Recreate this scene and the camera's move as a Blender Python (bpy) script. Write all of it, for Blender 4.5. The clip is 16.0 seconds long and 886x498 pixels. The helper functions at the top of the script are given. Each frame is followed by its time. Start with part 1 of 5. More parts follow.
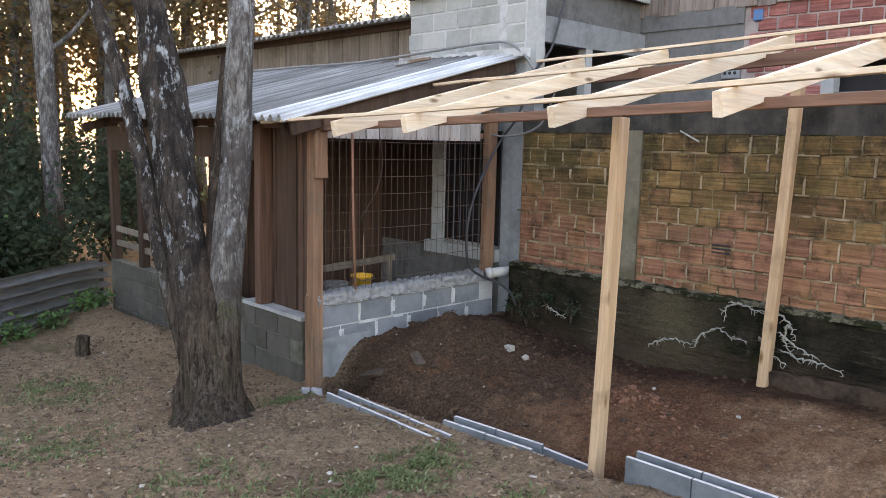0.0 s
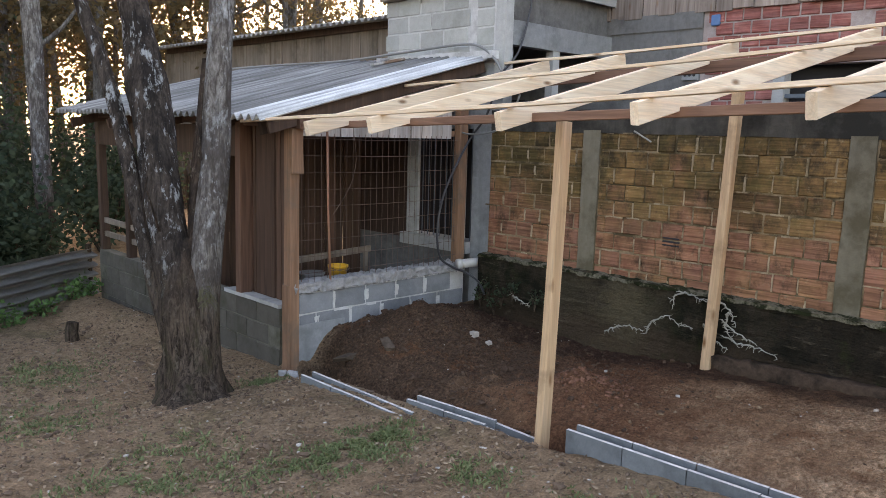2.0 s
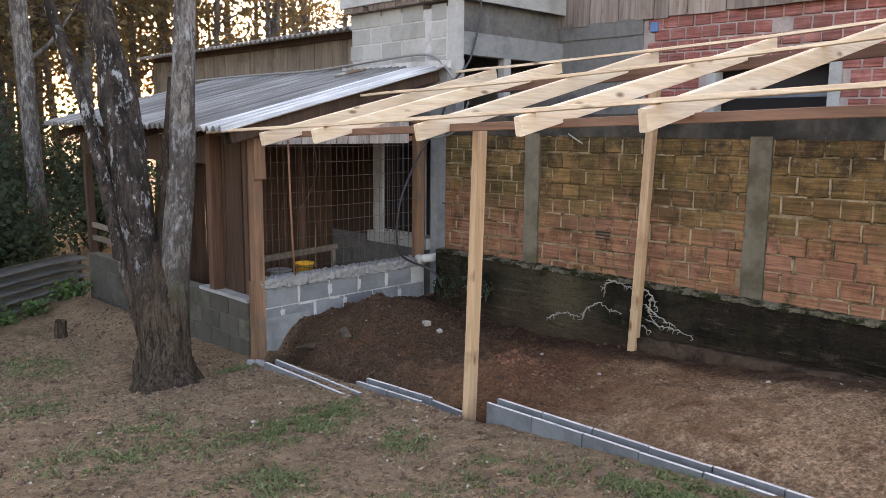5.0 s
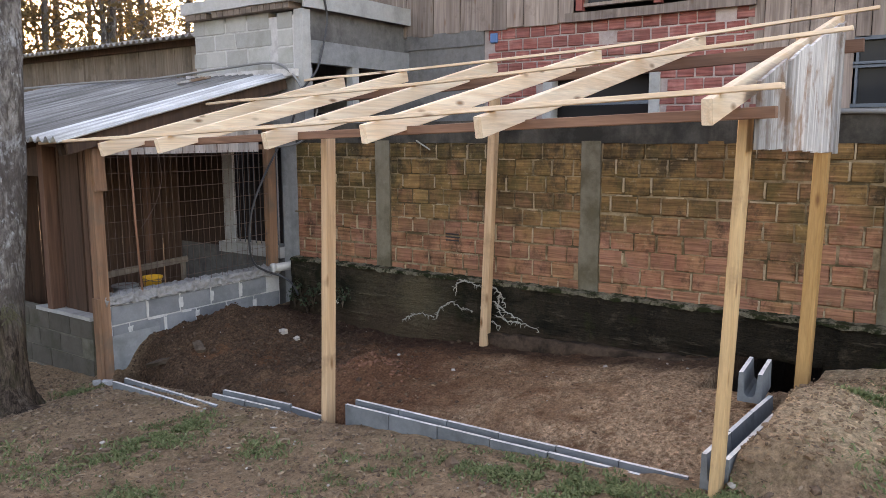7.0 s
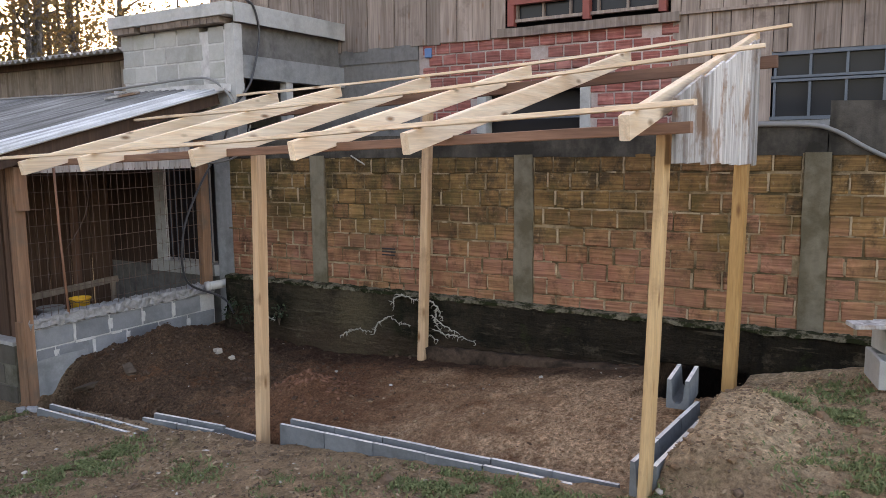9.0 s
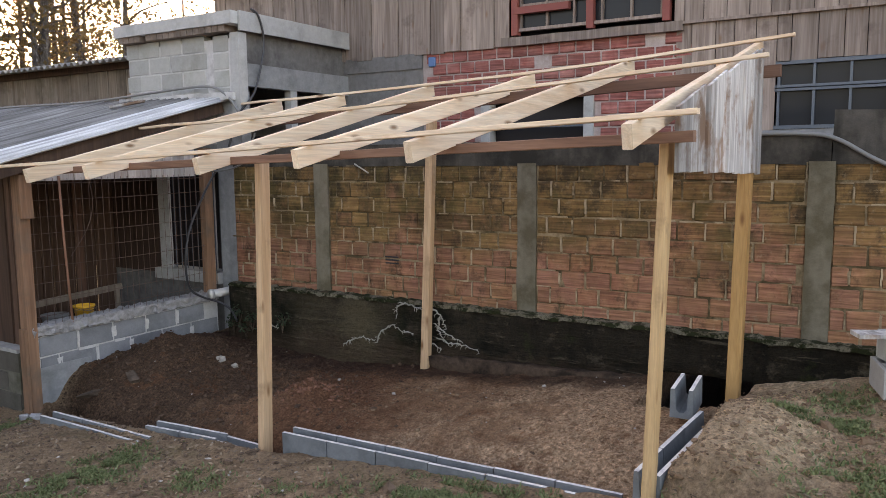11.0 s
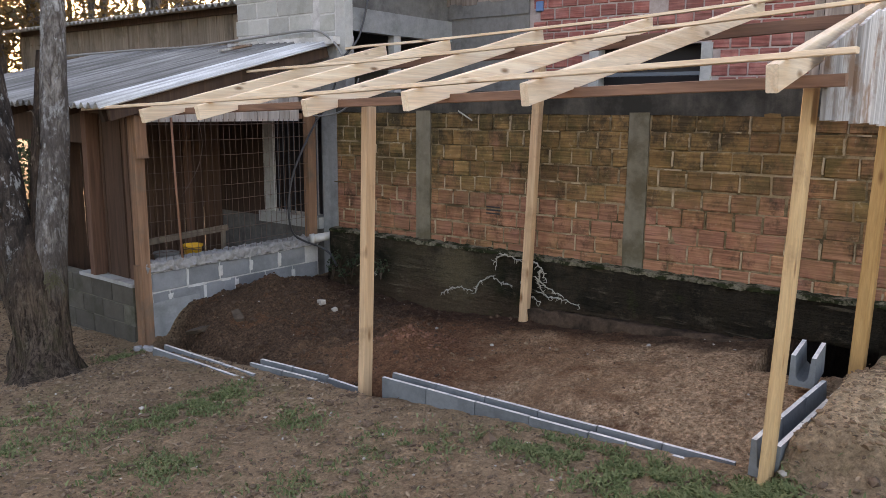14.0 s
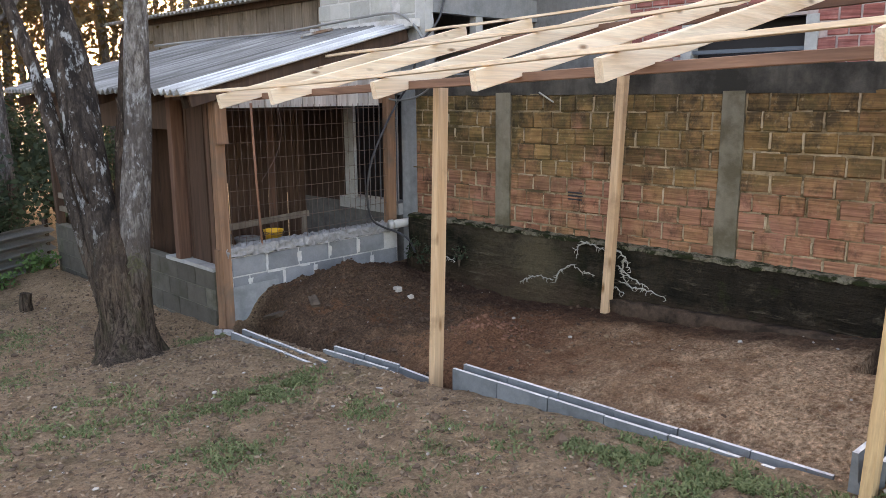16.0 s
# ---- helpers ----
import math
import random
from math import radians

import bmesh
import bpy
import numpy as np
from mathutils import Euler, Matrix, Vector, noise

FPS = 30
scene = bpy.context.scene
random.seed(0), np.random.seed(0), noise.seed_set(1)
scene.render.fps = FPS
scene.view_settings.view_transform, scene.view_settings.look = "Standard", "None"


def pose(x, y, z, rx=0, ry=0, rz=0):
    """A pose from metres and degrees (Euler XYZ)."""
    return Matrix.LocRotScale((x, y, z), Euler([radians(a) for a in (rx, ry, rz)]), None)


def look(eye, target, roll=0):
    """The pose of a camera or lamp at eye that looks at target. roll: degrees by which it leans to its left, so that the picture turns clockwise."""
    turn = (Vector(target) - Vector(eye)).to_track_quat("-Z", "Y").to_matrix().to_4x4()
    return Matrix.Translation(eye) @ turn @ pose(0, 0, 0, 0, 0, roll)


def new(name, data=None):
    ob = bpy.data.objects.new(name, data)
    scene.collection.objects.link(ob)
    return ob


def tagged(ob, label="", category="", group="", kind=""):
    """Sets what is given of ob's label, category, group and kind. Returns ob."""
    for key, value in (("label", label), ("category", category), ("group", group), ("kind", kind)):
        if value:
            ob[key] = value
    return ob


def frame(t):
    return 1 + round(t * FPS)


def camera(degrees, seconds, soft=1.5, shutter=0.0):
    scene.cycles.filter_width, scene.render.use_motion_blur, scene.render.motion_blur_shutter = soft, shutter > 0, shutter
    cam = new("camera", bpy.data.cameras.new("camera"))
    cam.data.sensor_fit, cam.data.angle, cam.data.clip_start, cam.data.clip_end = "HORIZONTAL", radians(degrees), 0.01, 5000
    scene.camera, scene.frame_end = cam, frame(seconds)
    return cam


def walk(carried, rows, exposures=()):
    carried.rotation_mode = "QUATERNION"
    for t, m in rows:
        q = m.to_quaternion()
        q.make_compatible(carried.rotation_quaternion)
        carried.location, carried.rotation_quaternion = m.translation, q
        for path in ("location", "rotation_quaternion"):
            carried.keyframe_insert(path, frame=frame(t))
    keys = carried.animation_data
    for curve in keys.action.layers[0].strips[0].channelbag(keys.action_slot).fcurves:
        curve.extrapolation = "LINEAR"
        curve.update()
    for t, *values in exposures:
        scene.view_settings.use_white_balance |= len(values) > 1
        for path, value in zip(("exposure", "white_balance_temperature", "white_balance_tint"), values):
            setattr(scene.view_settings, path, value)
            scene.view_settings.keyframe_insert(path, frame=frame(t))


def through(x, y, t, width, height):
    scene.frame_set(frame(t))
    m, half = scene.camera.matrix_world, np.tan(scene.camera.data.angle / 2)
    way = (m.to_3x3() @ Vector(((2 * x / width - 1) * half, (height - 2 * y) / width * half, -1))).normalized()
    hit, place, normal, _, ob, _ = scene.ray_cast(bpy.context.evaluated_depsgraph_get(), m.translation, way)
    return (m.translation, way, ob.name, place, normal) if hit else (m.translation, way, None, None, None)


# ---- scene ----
cam = camera(60.3, 16.0, soft=0.75, shutter=0.0)
METRES, EYE, TILT, LEAN, TURN = 2.1, 1.94, 1.44, 1.39, -44.0
ROWS = [
    (0.0, 0.0, 0.0, 0.0, 0.44, -9.58, -2.61),
    (0.5, 0.0336, -0.0547, 0.012, 0.7, -8.67, -2.43),
    (1.0, 0.0845, -0.102, 0.0134, 2.61, -9.29, -3.68),
    (1.5, 0.0909, -0.1514, 0.02, 1.16, -9.52, -3.17),
    (2.0, 0.0979, -0.2012, 0.0366, -0.16, -10.12, -2.94),
    (2.5, 0.1381, -0.2384, 0.0385, -0.07, -9.72, -2.5),
    (3.0, 0.1898, -0.2846, 0.0588, 1.79, -9.65, -2.79),
    (5.5, 0.3366, -0.5398, 0.0973, -1.91, -10.96, -0.81),
    (6.0, 0.329, -0.5655, 0.0973, -6.16, -10.34, -1.08),
    (6.5, 0.3367, -0.5708, 0.096, -8.52, -10.38, -1.54),
    (7.0, 0.352, -0.5755, 0.0988, -10.91, -9.53, -1.42),
    (7.5, 0.3612, -0.5826, 0.1005, -13.06, -9.31, -1.33),
    (8.0, 0.3727, -0.5873, 0.1028, -14.07, -9.27, -1.09),
    (8.5, 0.3848, -0.5865, 0.1079, -15.11, -8.72, -1.06),
    (11.0, 0.3899, -0.5873, 0.1085, -14.9, -7.88, -1.11),
    (11.5, 0.3865, -0.584, 0.1064, -14.33, -8.05, -1.35),
    (12.0, 0.3845, -0.5739, 0.1059, -13.14, -8.72, -1.35),
    (12.5, 0.3814, -0.5646, 0.1055, -11.76, -8.77, -1.1),
    (13.0, 0.3805, -0.5523, 0.0996, -9.36, -8.9, -0.9),
    (13.5, 0.3773, -0.5404, 0.0867, -7.26, -10.41, -1.79),
    (14.0, 0.3546, -0.5176, 0.083, -7.89, -11.57, -1.93),
    (14.5, 0.3392, -0.4972, 0.0835, -7.76, -12.12, -1.56),
    (15.0, 0.3615, -0.4803, 0.0788, -7.07, -12.85, -1.99),
    (15.5, 0.3816, -0.4503, 0.0743, -4.09, -13.32, -1.61),
    (16.0, 0.4243, -0.4231, 0.0686, -1.13, -12.8, -0.96),
]
walk(cam, [(t, pose(0, 0, EYE, TILT, LEAN, TURN) @ pose(METRES * x, METRES * y, METRES * z, 90 + pitch, roll, yaw)) for t, x, y, z, yaw, pitch, roll in ROWS],
     exposures=[(0.0, 2.92, 7900, 26), (0.5, 2.98, 7900, 26), (1.0, 2.76, 7900, 26), (2.5, 2.63, 7900, 26), (5.5, 2.72, 8300, 29), (7.0, 2.65, 8300, 29), (11.0, 2.42, 8300, 29), (14.2, 2.47, 8300, 29), (15.0, 2.66, 8300, 29), (16.0, 2.85, 8100, 27)])

# ---------------------------------------------------------------- light
world = bpy.data.worlds.new("dusk_sky")
scene.world = world
world.use_nodes = True
wn = world.node_tree
sky = wn.nodes.new("ShaderNodeTexSky")
sky.sky_type = 'NISHITA'
sky.sun_disc = False
sky.sun_elevation = radians(14)
sky.sun_rotation = radians(19)
sky.air_density, sky.dust_density, sky.ozone_density = 1.0, 2.0, 1.0
wn.links.new(sky.outputs[0], wn.nodes["Background"].inputs[0])
wn.nodes["Background"].inputs[1].default_value = 0.15

sun_data = bpy.data.lights.new("sun", 'SUN')
sun_data.energy = 0.6
sun_data.angle = radians(12)
sun_data.color = (1.0, 0.86, 0.72)
sun = new("sun", sun_data)
SUN_FROM = Vector((0.320, 0.915, 0.245))
sun.matrix_world = look(SUN_FROM * 30, (0, 0, 0))


# ---------------------------------------------------------------- helpers
ORG = {}


def org(ob):
    return ORG.get(ob, Vector((0, 0, 0)))


def thing(name, at, label, category, group="", kind=""):
    """An Empty at the base of a thing."""
    ob = new(name)
    ob.location = at
    ob.empty_display_size = 0.1
    ORG[ob] = Vector(at)
    return tagged(ob, label, category, group, kind)


def mesh_of(name, bm, material, smooth=False):
    me = bpy.data.meshes.new(name)
    bm.normal_update()
    bm.to_mesh(me)
    bm.free()
    me.materials.append(material)
    if smooth:
        me.polygons.foreach_set("use_smooth", [True] * len(me.polygons))
    return me


def solo(name, bm, material, label, category, group="", kind="", smooth=False):
    """A thing that is one mesh, built in world coordinates."""
    ob = new(name, mesh_of(name, bm, material, smooth))
    return tagged(ob, label, category, group, kind)


def part(name, bm, material, parent, label="", smooth=False):
    """One mesh object under a thing or a part, built in world coordinates."""
    bmesh.ops.translate(bm, verts=bm.verts, vec=-org(parent))
    ob = new(name, mesh_of(name, bm, material, smooth))
    ob.parent = parent
    ORG[ob] = org(parent)
    if label:
        ob["label"] = label
    return ob


def piece(name, me, parent, m):
    """A repeat that shares the mesh me, at the world pose m."""
    ob = new(name, me)
    ob.parent = parent
    ob.matrix_basis = Matrix.Translation(-org(parent)) @ m
    ORG[ob] = org(parent)
    return ob


def box(lo, hi, bevel=0.0, bm=None, seg=1):
    b = bmesh.new()
    bmesh.ops.create_cube(b, size=1.0)
    c = [(lo[i] + hi[i]) / 2 for i in range(3)]
    s = [abs(hi[i] - lo[i]) for i in range(3)]
    bmesh.ops.scale(b, vec=s, verts=b.verts)
    if bevel:
        bmesh.ops.bevel(b, geom=b.edges[:], offset=min(bevel, min(s) * 0.4), segments=seg, affect='EDGES', profile=0.5)
    bmesh.ops.translate(b, vec=c, verts=b.verts)
    if bm is None:
        return b
    return join(bm, b)


def join(bm, other):
    me = bpy.data.meshes.new("tmp")
    other.to_mesh(me)
    other.free()
    bm.from_mesh(me)
    bpy.data.meshes.remove(me)
    return bm


def beam(a, b, w, h, bevel=0.004, up=(0, 0, 1), seed=0, warp=0.004, cuts=5):
    """A sawn timber from a to b: w across, h along up, its middle line from a to b, slightly bowed."""
    a, b, up = Vector(a), Vector(b), Vector(up)
    d = (b - a).normalized()
    side = d.cross(up).normalized()
    up = side.cross(d).normalized()
    rng = random.Random(seed)
    ph, ph2 = rng.uniform(0, 6.3), rng.uniform(0, 6.3)
    bm = bmesh.new()
    rings = []
    n = cuts + 1
    for i in range(n + 1):
        f = i / n
        p = a.lerp(b, f) + side * (math.sin(ph + f * 3.0) * warp) + up * (math.sin(ph2 + f * 2.5) * warp)
        e = bevel
        ring = []
        for sx, sy in ((-w / 2 + e, -h / 2), (w / 2 - e, -h / 2), (w / 2, -h / 2 + e), (w / 2, h / 2 - e),
                       (w / 2 - e, h / 2), (-w / 2 + e, h / 2), (-w / 2, h / 2 - e), (-w / 2, -h / 2 + e)):
            ring.append(bm.verts.new(p + side * (sx + rng.uniform(-1, 1) * 0.0012) + up * (sy + rng.uniform(-1, 1) * 0.0012)))
        rings.append(ring)
    for r0, r1 in zip(rings, rings[1:]):
        for k in range(8):
            bm.faces.new((r0[k], r0[(k + 1) % 8], r1[(k + 1) % 8], r1[k]))
    bm.faces.new(rings[0][::-1])
    bm.faces.new(rings[-1])
    bmesh.ops.recalc_face_normals(bm, faces=bm.faces)
    return bm


def tube(points, radii, seg=10, rough=0.0, seed=0, sub=1, flute=0.0):
    """A round, tapering limb or pipe along points."""
    pts = [Vector(p) for p in points]
    if not isinstance(radii, (list, tuple)):
        radii = [radii] * len(pts)
    if sub > 1:
        P, Rr = [], []
        for i in range(len(pts) - 1):
            p0, p1, p2, p3 = pts[max(i - 1, 0)], pts[i], pts[i + 1], pts[min(i + 2, len(pts) - 1)]
            for k in range(sub):
                f = k / sub
                P.append(0.5 * (2 * p1 + (p2 - p0) * f + (2 * p0 - 5 * p1 + 4 * p2 - p3) * f * f + (3 * p1 - p0 - 3 * p2 + p3) * f ** 3))
                Rr.append(radii[i] * (1 - f) + radii[i + 1] * f)
        pts, radii = P + [pts[-1]], Rr + [radii[-1]]
    bm = bmesh.new()
    rings = []
    side = None
    for i, p in enumerate(pts):
        d = (pts[min(i + 1, len(pts) - 1)] - pts[max(i - 1, 0)]).normalized()
        if side is None:
            side = d.cross(Vector((0.3, 0.9, 0.2))).normalized()
        side = (side - d * side.dot(d)).normalized()
        up = d.cross(side)
        ring = []
        for k in range(seg):
            a = 2 * math.pi * k / seg
            r = radii[i]
            if rough:
                r *= 1 + rough * noise.noise(Vector((math.cos(a) * 1.7 + seed, math.sin(a) * 1.7, i * 0.10)))
                r *= 1 + rough * 0.35 * noise.noise(Vector((math.cos(a) * 5.0, math.sin(a) * 5.0 + seed, i * 0.28)))
            if flute:
                r *= 1 + flute * math.sin(5 * a + seed + i * 0.2)
            ring.append(bm.verts.new(p + side * (math.cos(a) * r) + up * (math.sin(a) * r)))
        rings.append(ring)
    for r0, r1 in zip(rings, rings[1:]):
        for k in range(seg):
            bm.faces.new((r0[k], r0[(k + 1) % seg], r1[(k + 1) % seg], r1[k]))
    bm.faces.new(rings[0][::-1])
    bm.faces.new(rings[-1])
    bmesh.ops.recalc_face_normals(bm, faces=bm.faces)
    return bm


# ---------------------------------------------------------------- materials
class Net:
    """A short way to write node materials."""

    def __init__(self, name):
        self.m = bpy.data.materials.new(name)
        self.m.use_nodes = True
        self.t = self.m.node_tree
        self.b = self.t.nodes["Principled BSDF"]
        geo = self.t.nodes.new("ShaderNodeNewGeometry")
        self.pos = geo.outputs["Position"]
        self.island = geo.outputs["Random Per Island"]
        self.rnd = self.t.nodes.new("ShaderNodeObjectInfo").outputs["Random"]

    def link(self, a, b):
        self.t.links.new(a, b)

    def put(self, sock, v):
        if hasattr(v, "links"):
            self.link(v, sock)
        else:
            sock.default_value = v

    def scaled(self, s, src=None):
        n = self.t.nodes.new("ShaderNodeMapping")
        n.inputs["Scale"].default_value = s if isinstance(s, (tuple, list)) else (s, s, s)
        self.link(src or self.pos, n.inputs["Vector"])
        return n.outputs[0]

    def noise(self, scale, detail=5.0, rough=0.6, dist=0.0):
        n = self.t.nodes.new("ShaderNodeTexNoise")
        n.inputs["Scale"].default_value = 1.0
        n.inputs["Detail"].default_value = detail
        n.inputs["Roughness"].default_value = rough
        n.inputs["Distortion"].default_value = dist
        self.link(self.scaled(scale), n.inputs["Vector"])
        return n.outputs[0]

    def cells(self, scale, feature='F1'):
        n = self.t.nodes.new("ShaderNodeTexVoronoi")
        n.feature = feature
        n.inputs["Scale"].default_value = 1.0
        self.link(self.scaled(scale), n.inputs["Vector"])
        return n.outputs["Distance"]

    def span(self, v, a, b, lo=0.0, hi=1.0):
        n = self.t.nodes.new("ShaderNodeMapRange")
        n.inputs[1].default_value, n.inputs[2].default_value = a, b
        n.inputs[3].default_value, n.inputs[4].default_value = lo, hi
        self.link(v, n.inputs[0])
        return n.outputs[0]

    def math(self, op, a, b=0.0):
        n = self.t.nodes.new("ShaderNodeMath")
        n.operation = op
        self.put(n.inputs[0], a)
        self.put(n.inputs[1], b)
        return n.outputs[0]

    def axis(self, i):
        n = self.t.nodes.new("ShaderNodeSeparateXYZ")
        self.link(self.pos, n.inputs[0])
        return n.outputs[i]

    def mix(self, f, a, b, mode='MIX'):
        n = self.t.nodes.new("ShaderNodeMix")
        n.data_type, n.blend_type = 'RGBA', mode
        self.put(n.inputs[0], f)
        for s, v in ((n.inputs[6], a), (n.inputs[7], b)):
            self.put(s, (*v, 1.0) if isinstance(v, tuple) and len(v) == 3 else v)
        return n.outputs[2]

    def tone(self, colour, value, amount):
        """Lighten and darken a colour by a value about one half."""
        n = self.t.nodes.new("ShaderNodeHueSaturation")
        self.put(n.inputs["Color"], colour)
        self.link(self.span(value, 0, 1, 1 - amount, 1 + amount), n.inputs["Value"])
        return n.outputs[0]

    def done(self, colour, rough=0.85, bump=None, strength=0.3, dist=0.01, metal=0.0, spec=0.3):
        self.put(self.b.inputs["Base Color"], colour)
        self.put(self.b.inputs["Roughness"], rough)
        self.b.inputs["Metallic"].default_value = metal
        self.b.inputs["Specular IOR Level"].default_value = spec
        if bump is not None:
            n = self.t.nodes.new("ShaderNodeBump")
            n.inputs["Strength"].default_value = strength
            n.inputs["Distance"].default_value = dist
            self.link(bump, n.inputs["Height"])
            self.link(n.outputs[0], self.b.inputs["Normal"])
        return self.m


def wood(name, light, dark, axis, rnd=0.15, knots=0.0, stain=None, rough=0.75, fine=120, stain_at=(0.5, 0.7)):
    """Sawn timber whose grain runs along the axis 0, 1 or 2."""
    n = Net(name)
    s = [fine, fine, fine]
    s[axis] = 3.0
    g = n.noise(tuple(s), 4, 0.6)
    s2 = [16, 16, 16]
    s2[axis] = 0.9
    w = n.noise(tuple(s2), 3, 0.5, 1.2)
    c = n.mix(n.span(w, 0.3, 0.7), light, dark)
    c = n.tone(c, g, 0.32)
    if knots:
        s3 = [7, 7, 7]
        s3[axis] = 2.4
        k = n.cells(tuple(s3))
        c = n.mix(n.math('MULTIPLY', n.span(k, 0.05, 0.16, 1, 0), knots), c, (0.20, 0.085, 0.03))
    if stain:
        st = n.noise(3.0, 6, 0.65)
        c = n.mix(n.span(st, *stain_at), c, stain)
    c = n.tone(c, n.rnd, rnd)
    return n.done(c, rough, g, 0.25, 0.004)


PINE = [wood("fresh_pine_%s" % "xyz"[i], (0.90, 0.74, 0.555), (0.76, 0.55, 0.365), i, 0.12, 0.85) for i in range(3)]
PINE_WARM = wood("yellow_pine", (0.56, 0.33, 0.13), (0.42, 0.22, 0.075), 2, 0.1, 0.9)
PINE_TAN = wood("tan_pine_post", (0.60, 0.40, 0.205), (0.43, 0.265, 0.125), 2, 0.1, 0.95, (0.30, 0.19, 0.10), stain_at=(0.56, 0.72))
PINE_POST = wood("sawn_pine_post", (0.65, 0.44, 0.265), (0.49, 0.305, 0.17), 2, 0.1, 0.95, (0.36, 0.23, 0.13), stain_at=(0.56, 0.72))
REDWOOD = [wood("red_brown_timber_%s" % "xyz"[i], (0.185, 0.098, 0.064), (0.105, 0.055, 0.038), i, 0.2) for i in range(3)]
BEAM = wood("brown_beam", (0.30, 0.165, 0.105), (0.19, 0.10, 0.065), 1, 0.1)
OLD_POST = wood("weathered_brown_post", (0.33, 0.185, 0.112), (0.20, 0.108, 0.064), 2, 0.15, 0.5, (0.17, 0.12, 0.085))
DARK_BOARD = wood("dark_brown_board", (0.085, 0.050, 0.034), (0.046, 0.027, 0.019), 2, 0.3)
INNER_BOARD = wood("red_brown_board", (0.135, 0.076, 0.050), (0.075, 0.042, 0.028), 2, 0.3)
GREY_BOARD = wood("grey_weathered_board", (0.36, 0.29, 0.245), (0.19, 0.145, 0.12), 2, 0.28, 0.5, (0.13, 0.095, 0.08), stain_at=(0.55, 0.75))
PALE_BOARD = wood("pale_grey_board", (0.60, 0.58, 0.55), (0.27, 0.25, 0.23), 2, 0.42, 0.5, (0.24, 0.15, 0.10), fine=90, stain_at=(0.50, 0.62))
BACK_BOARD = wood("old_brown_board", (0.29, 0.235, 0.185), (0.175, 0.138, 0.105), 2, 0.18, 0.3, (0.14, 0.11, 0.08))
WHITE_BOARD = wood("whitened_board", (0.58, 0.53, 0.48), (0.40, 0.33, 0.28), 2, 0.2)


def make_soil():
    n = Net("brown_soil")
    big = n.noise(0.9, 6, 0.6)
    mid = n.noise(5.0, 6, 0.65)
    fine = n.noise(46.0, 5, 0.7)
    grit = n.noise(150.0, 4, 0.7)
    x, y, z = n.axis(0), n.axis(1), n.axis(2)
    wob = n.noise(2.0, 6, 0.65)
    # trodden garden soil, with sandier and darker areas
    c = n.mix(n.span(mid, 0.32, 0.68), (0.302, 0.198, 0.120), (0.458, 0.315, 0.196))
    c = n.mix(n.span(big, 0.42, 0.62), c, (0.402, 0.278, 0.174))
    c = n.mix(n.math('MULTIPLY', n.span(n.noise(1.3, 6, 0.7), 0.54, 0.66), 0.7), c, (0.220, 0.146, 0.093))
    # the dug bed inside the frame: brown crumbly earth, dark on the heap
    inside = n.math('MULTIPLY', n.span(x, 3.60, 3.76), n.span(y, 5.6, 5.3))
    inside = n.math('MULTIPLY', inside, n.span(y, -0.52, -0.40))
    bed = n.mix(n.span(mid, 0.34, 0.66), (0.245, 0.130, 0.071), (0.405, 0.240, 0.138))
    heap = n.mix(n.span(fine, 0.35, 0.65), (0.078, 0.046, 0.029), (0.170, 0.102, 0.063))
    north = n.math('ADD', y, n.math('MULTIPLY', n.math('SUBTRACT', wob, 0.5), 2.2))
    bed = n.mix(n.span(north, 2.9, 3.7), bed, heap)
    # redder earth in a streak from the rubble to the plinth
    lane = n.math('ADD', n.math('SUBTRACT', y, n.math('MULTIPLY', x, 0.35)), n.math('MULTIPLY', n.math('SUBTRACT', wob, 0.5), 1.6))
    streak = n.math('MULTIPLY', n.span(lane, 0.15, 0.75), n.span(lane, 1.9, 1.3))
    bed = n.mix(n.math('MULTIPLY', streak, 0.75), bed, n.mix(n.span(fine, 0.35, 0.65), (0.120, 0.048, 0.025), (0.215, 0.098, 0.053)))
    # dry tan crust in the south, broken by darker scuffs
    dryness = n.math('ADD', n.math('SUBTRACT', 1.9, y), n.math('MULTIPLY', n.math('SUBTRACT', n.noise(1.6, 7, 0.7), 0.5), 5.0))
    crumb = n.mix(n.span(n.noise(34.0, 5, 0.75), 0.36, 0.64), (0.255, 0.135, 0.070), (0.800, 0.560, 0.360))
    bed = n.mix(n.math('MULTIPLY', n.span(dryness, 0.3, 1.3), 0.88), bed, crumb)
    scuff = n.math('MULTIPLY', n.span(n.noise(2.6, 6, 0.75), 0.53, 0.64), 0.8)
    bed = n.mix(scuff, bed, (0.195, 0.092, 0.047))
    # darker earth along the foot of the plinth
    dark_foot = n.span(n.math('ADD', x, n.math('MULTIPLY', n.math('SUBTRACT', wob, 0.5), 1.3)), 5.30, 5.62)
    bed = n.mix(n.math('MULTIPLY', dark_foot, 0.85), bed, n.mix(n.span(mid, 0.35, 0.65), (0.040, 0.022, 0.015), (0.085, 0.045, 0.029)))
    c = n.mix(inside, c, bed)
    # pale dusty spoil on the south bank
    bank = n.math('MULTIPLY', n.math('MULTIPLY', n.span(x, 3.5, 3.8), n.span(y, -0.46, -0.54)), n.span(n.math('ADD', y, n.math('MULTIPLY', wob, 1.2)), -1.0, -0.45))
    dusty = n.mix(n.span(n.noise(24.0, 5, 0.75), 0.36, 0.64), (0.44, 0.29, 0.165), (0.86, 0.66, 0.43))
    c = n.mix(n.math('MULTIPLY', bank, 0.9), c, dusty)
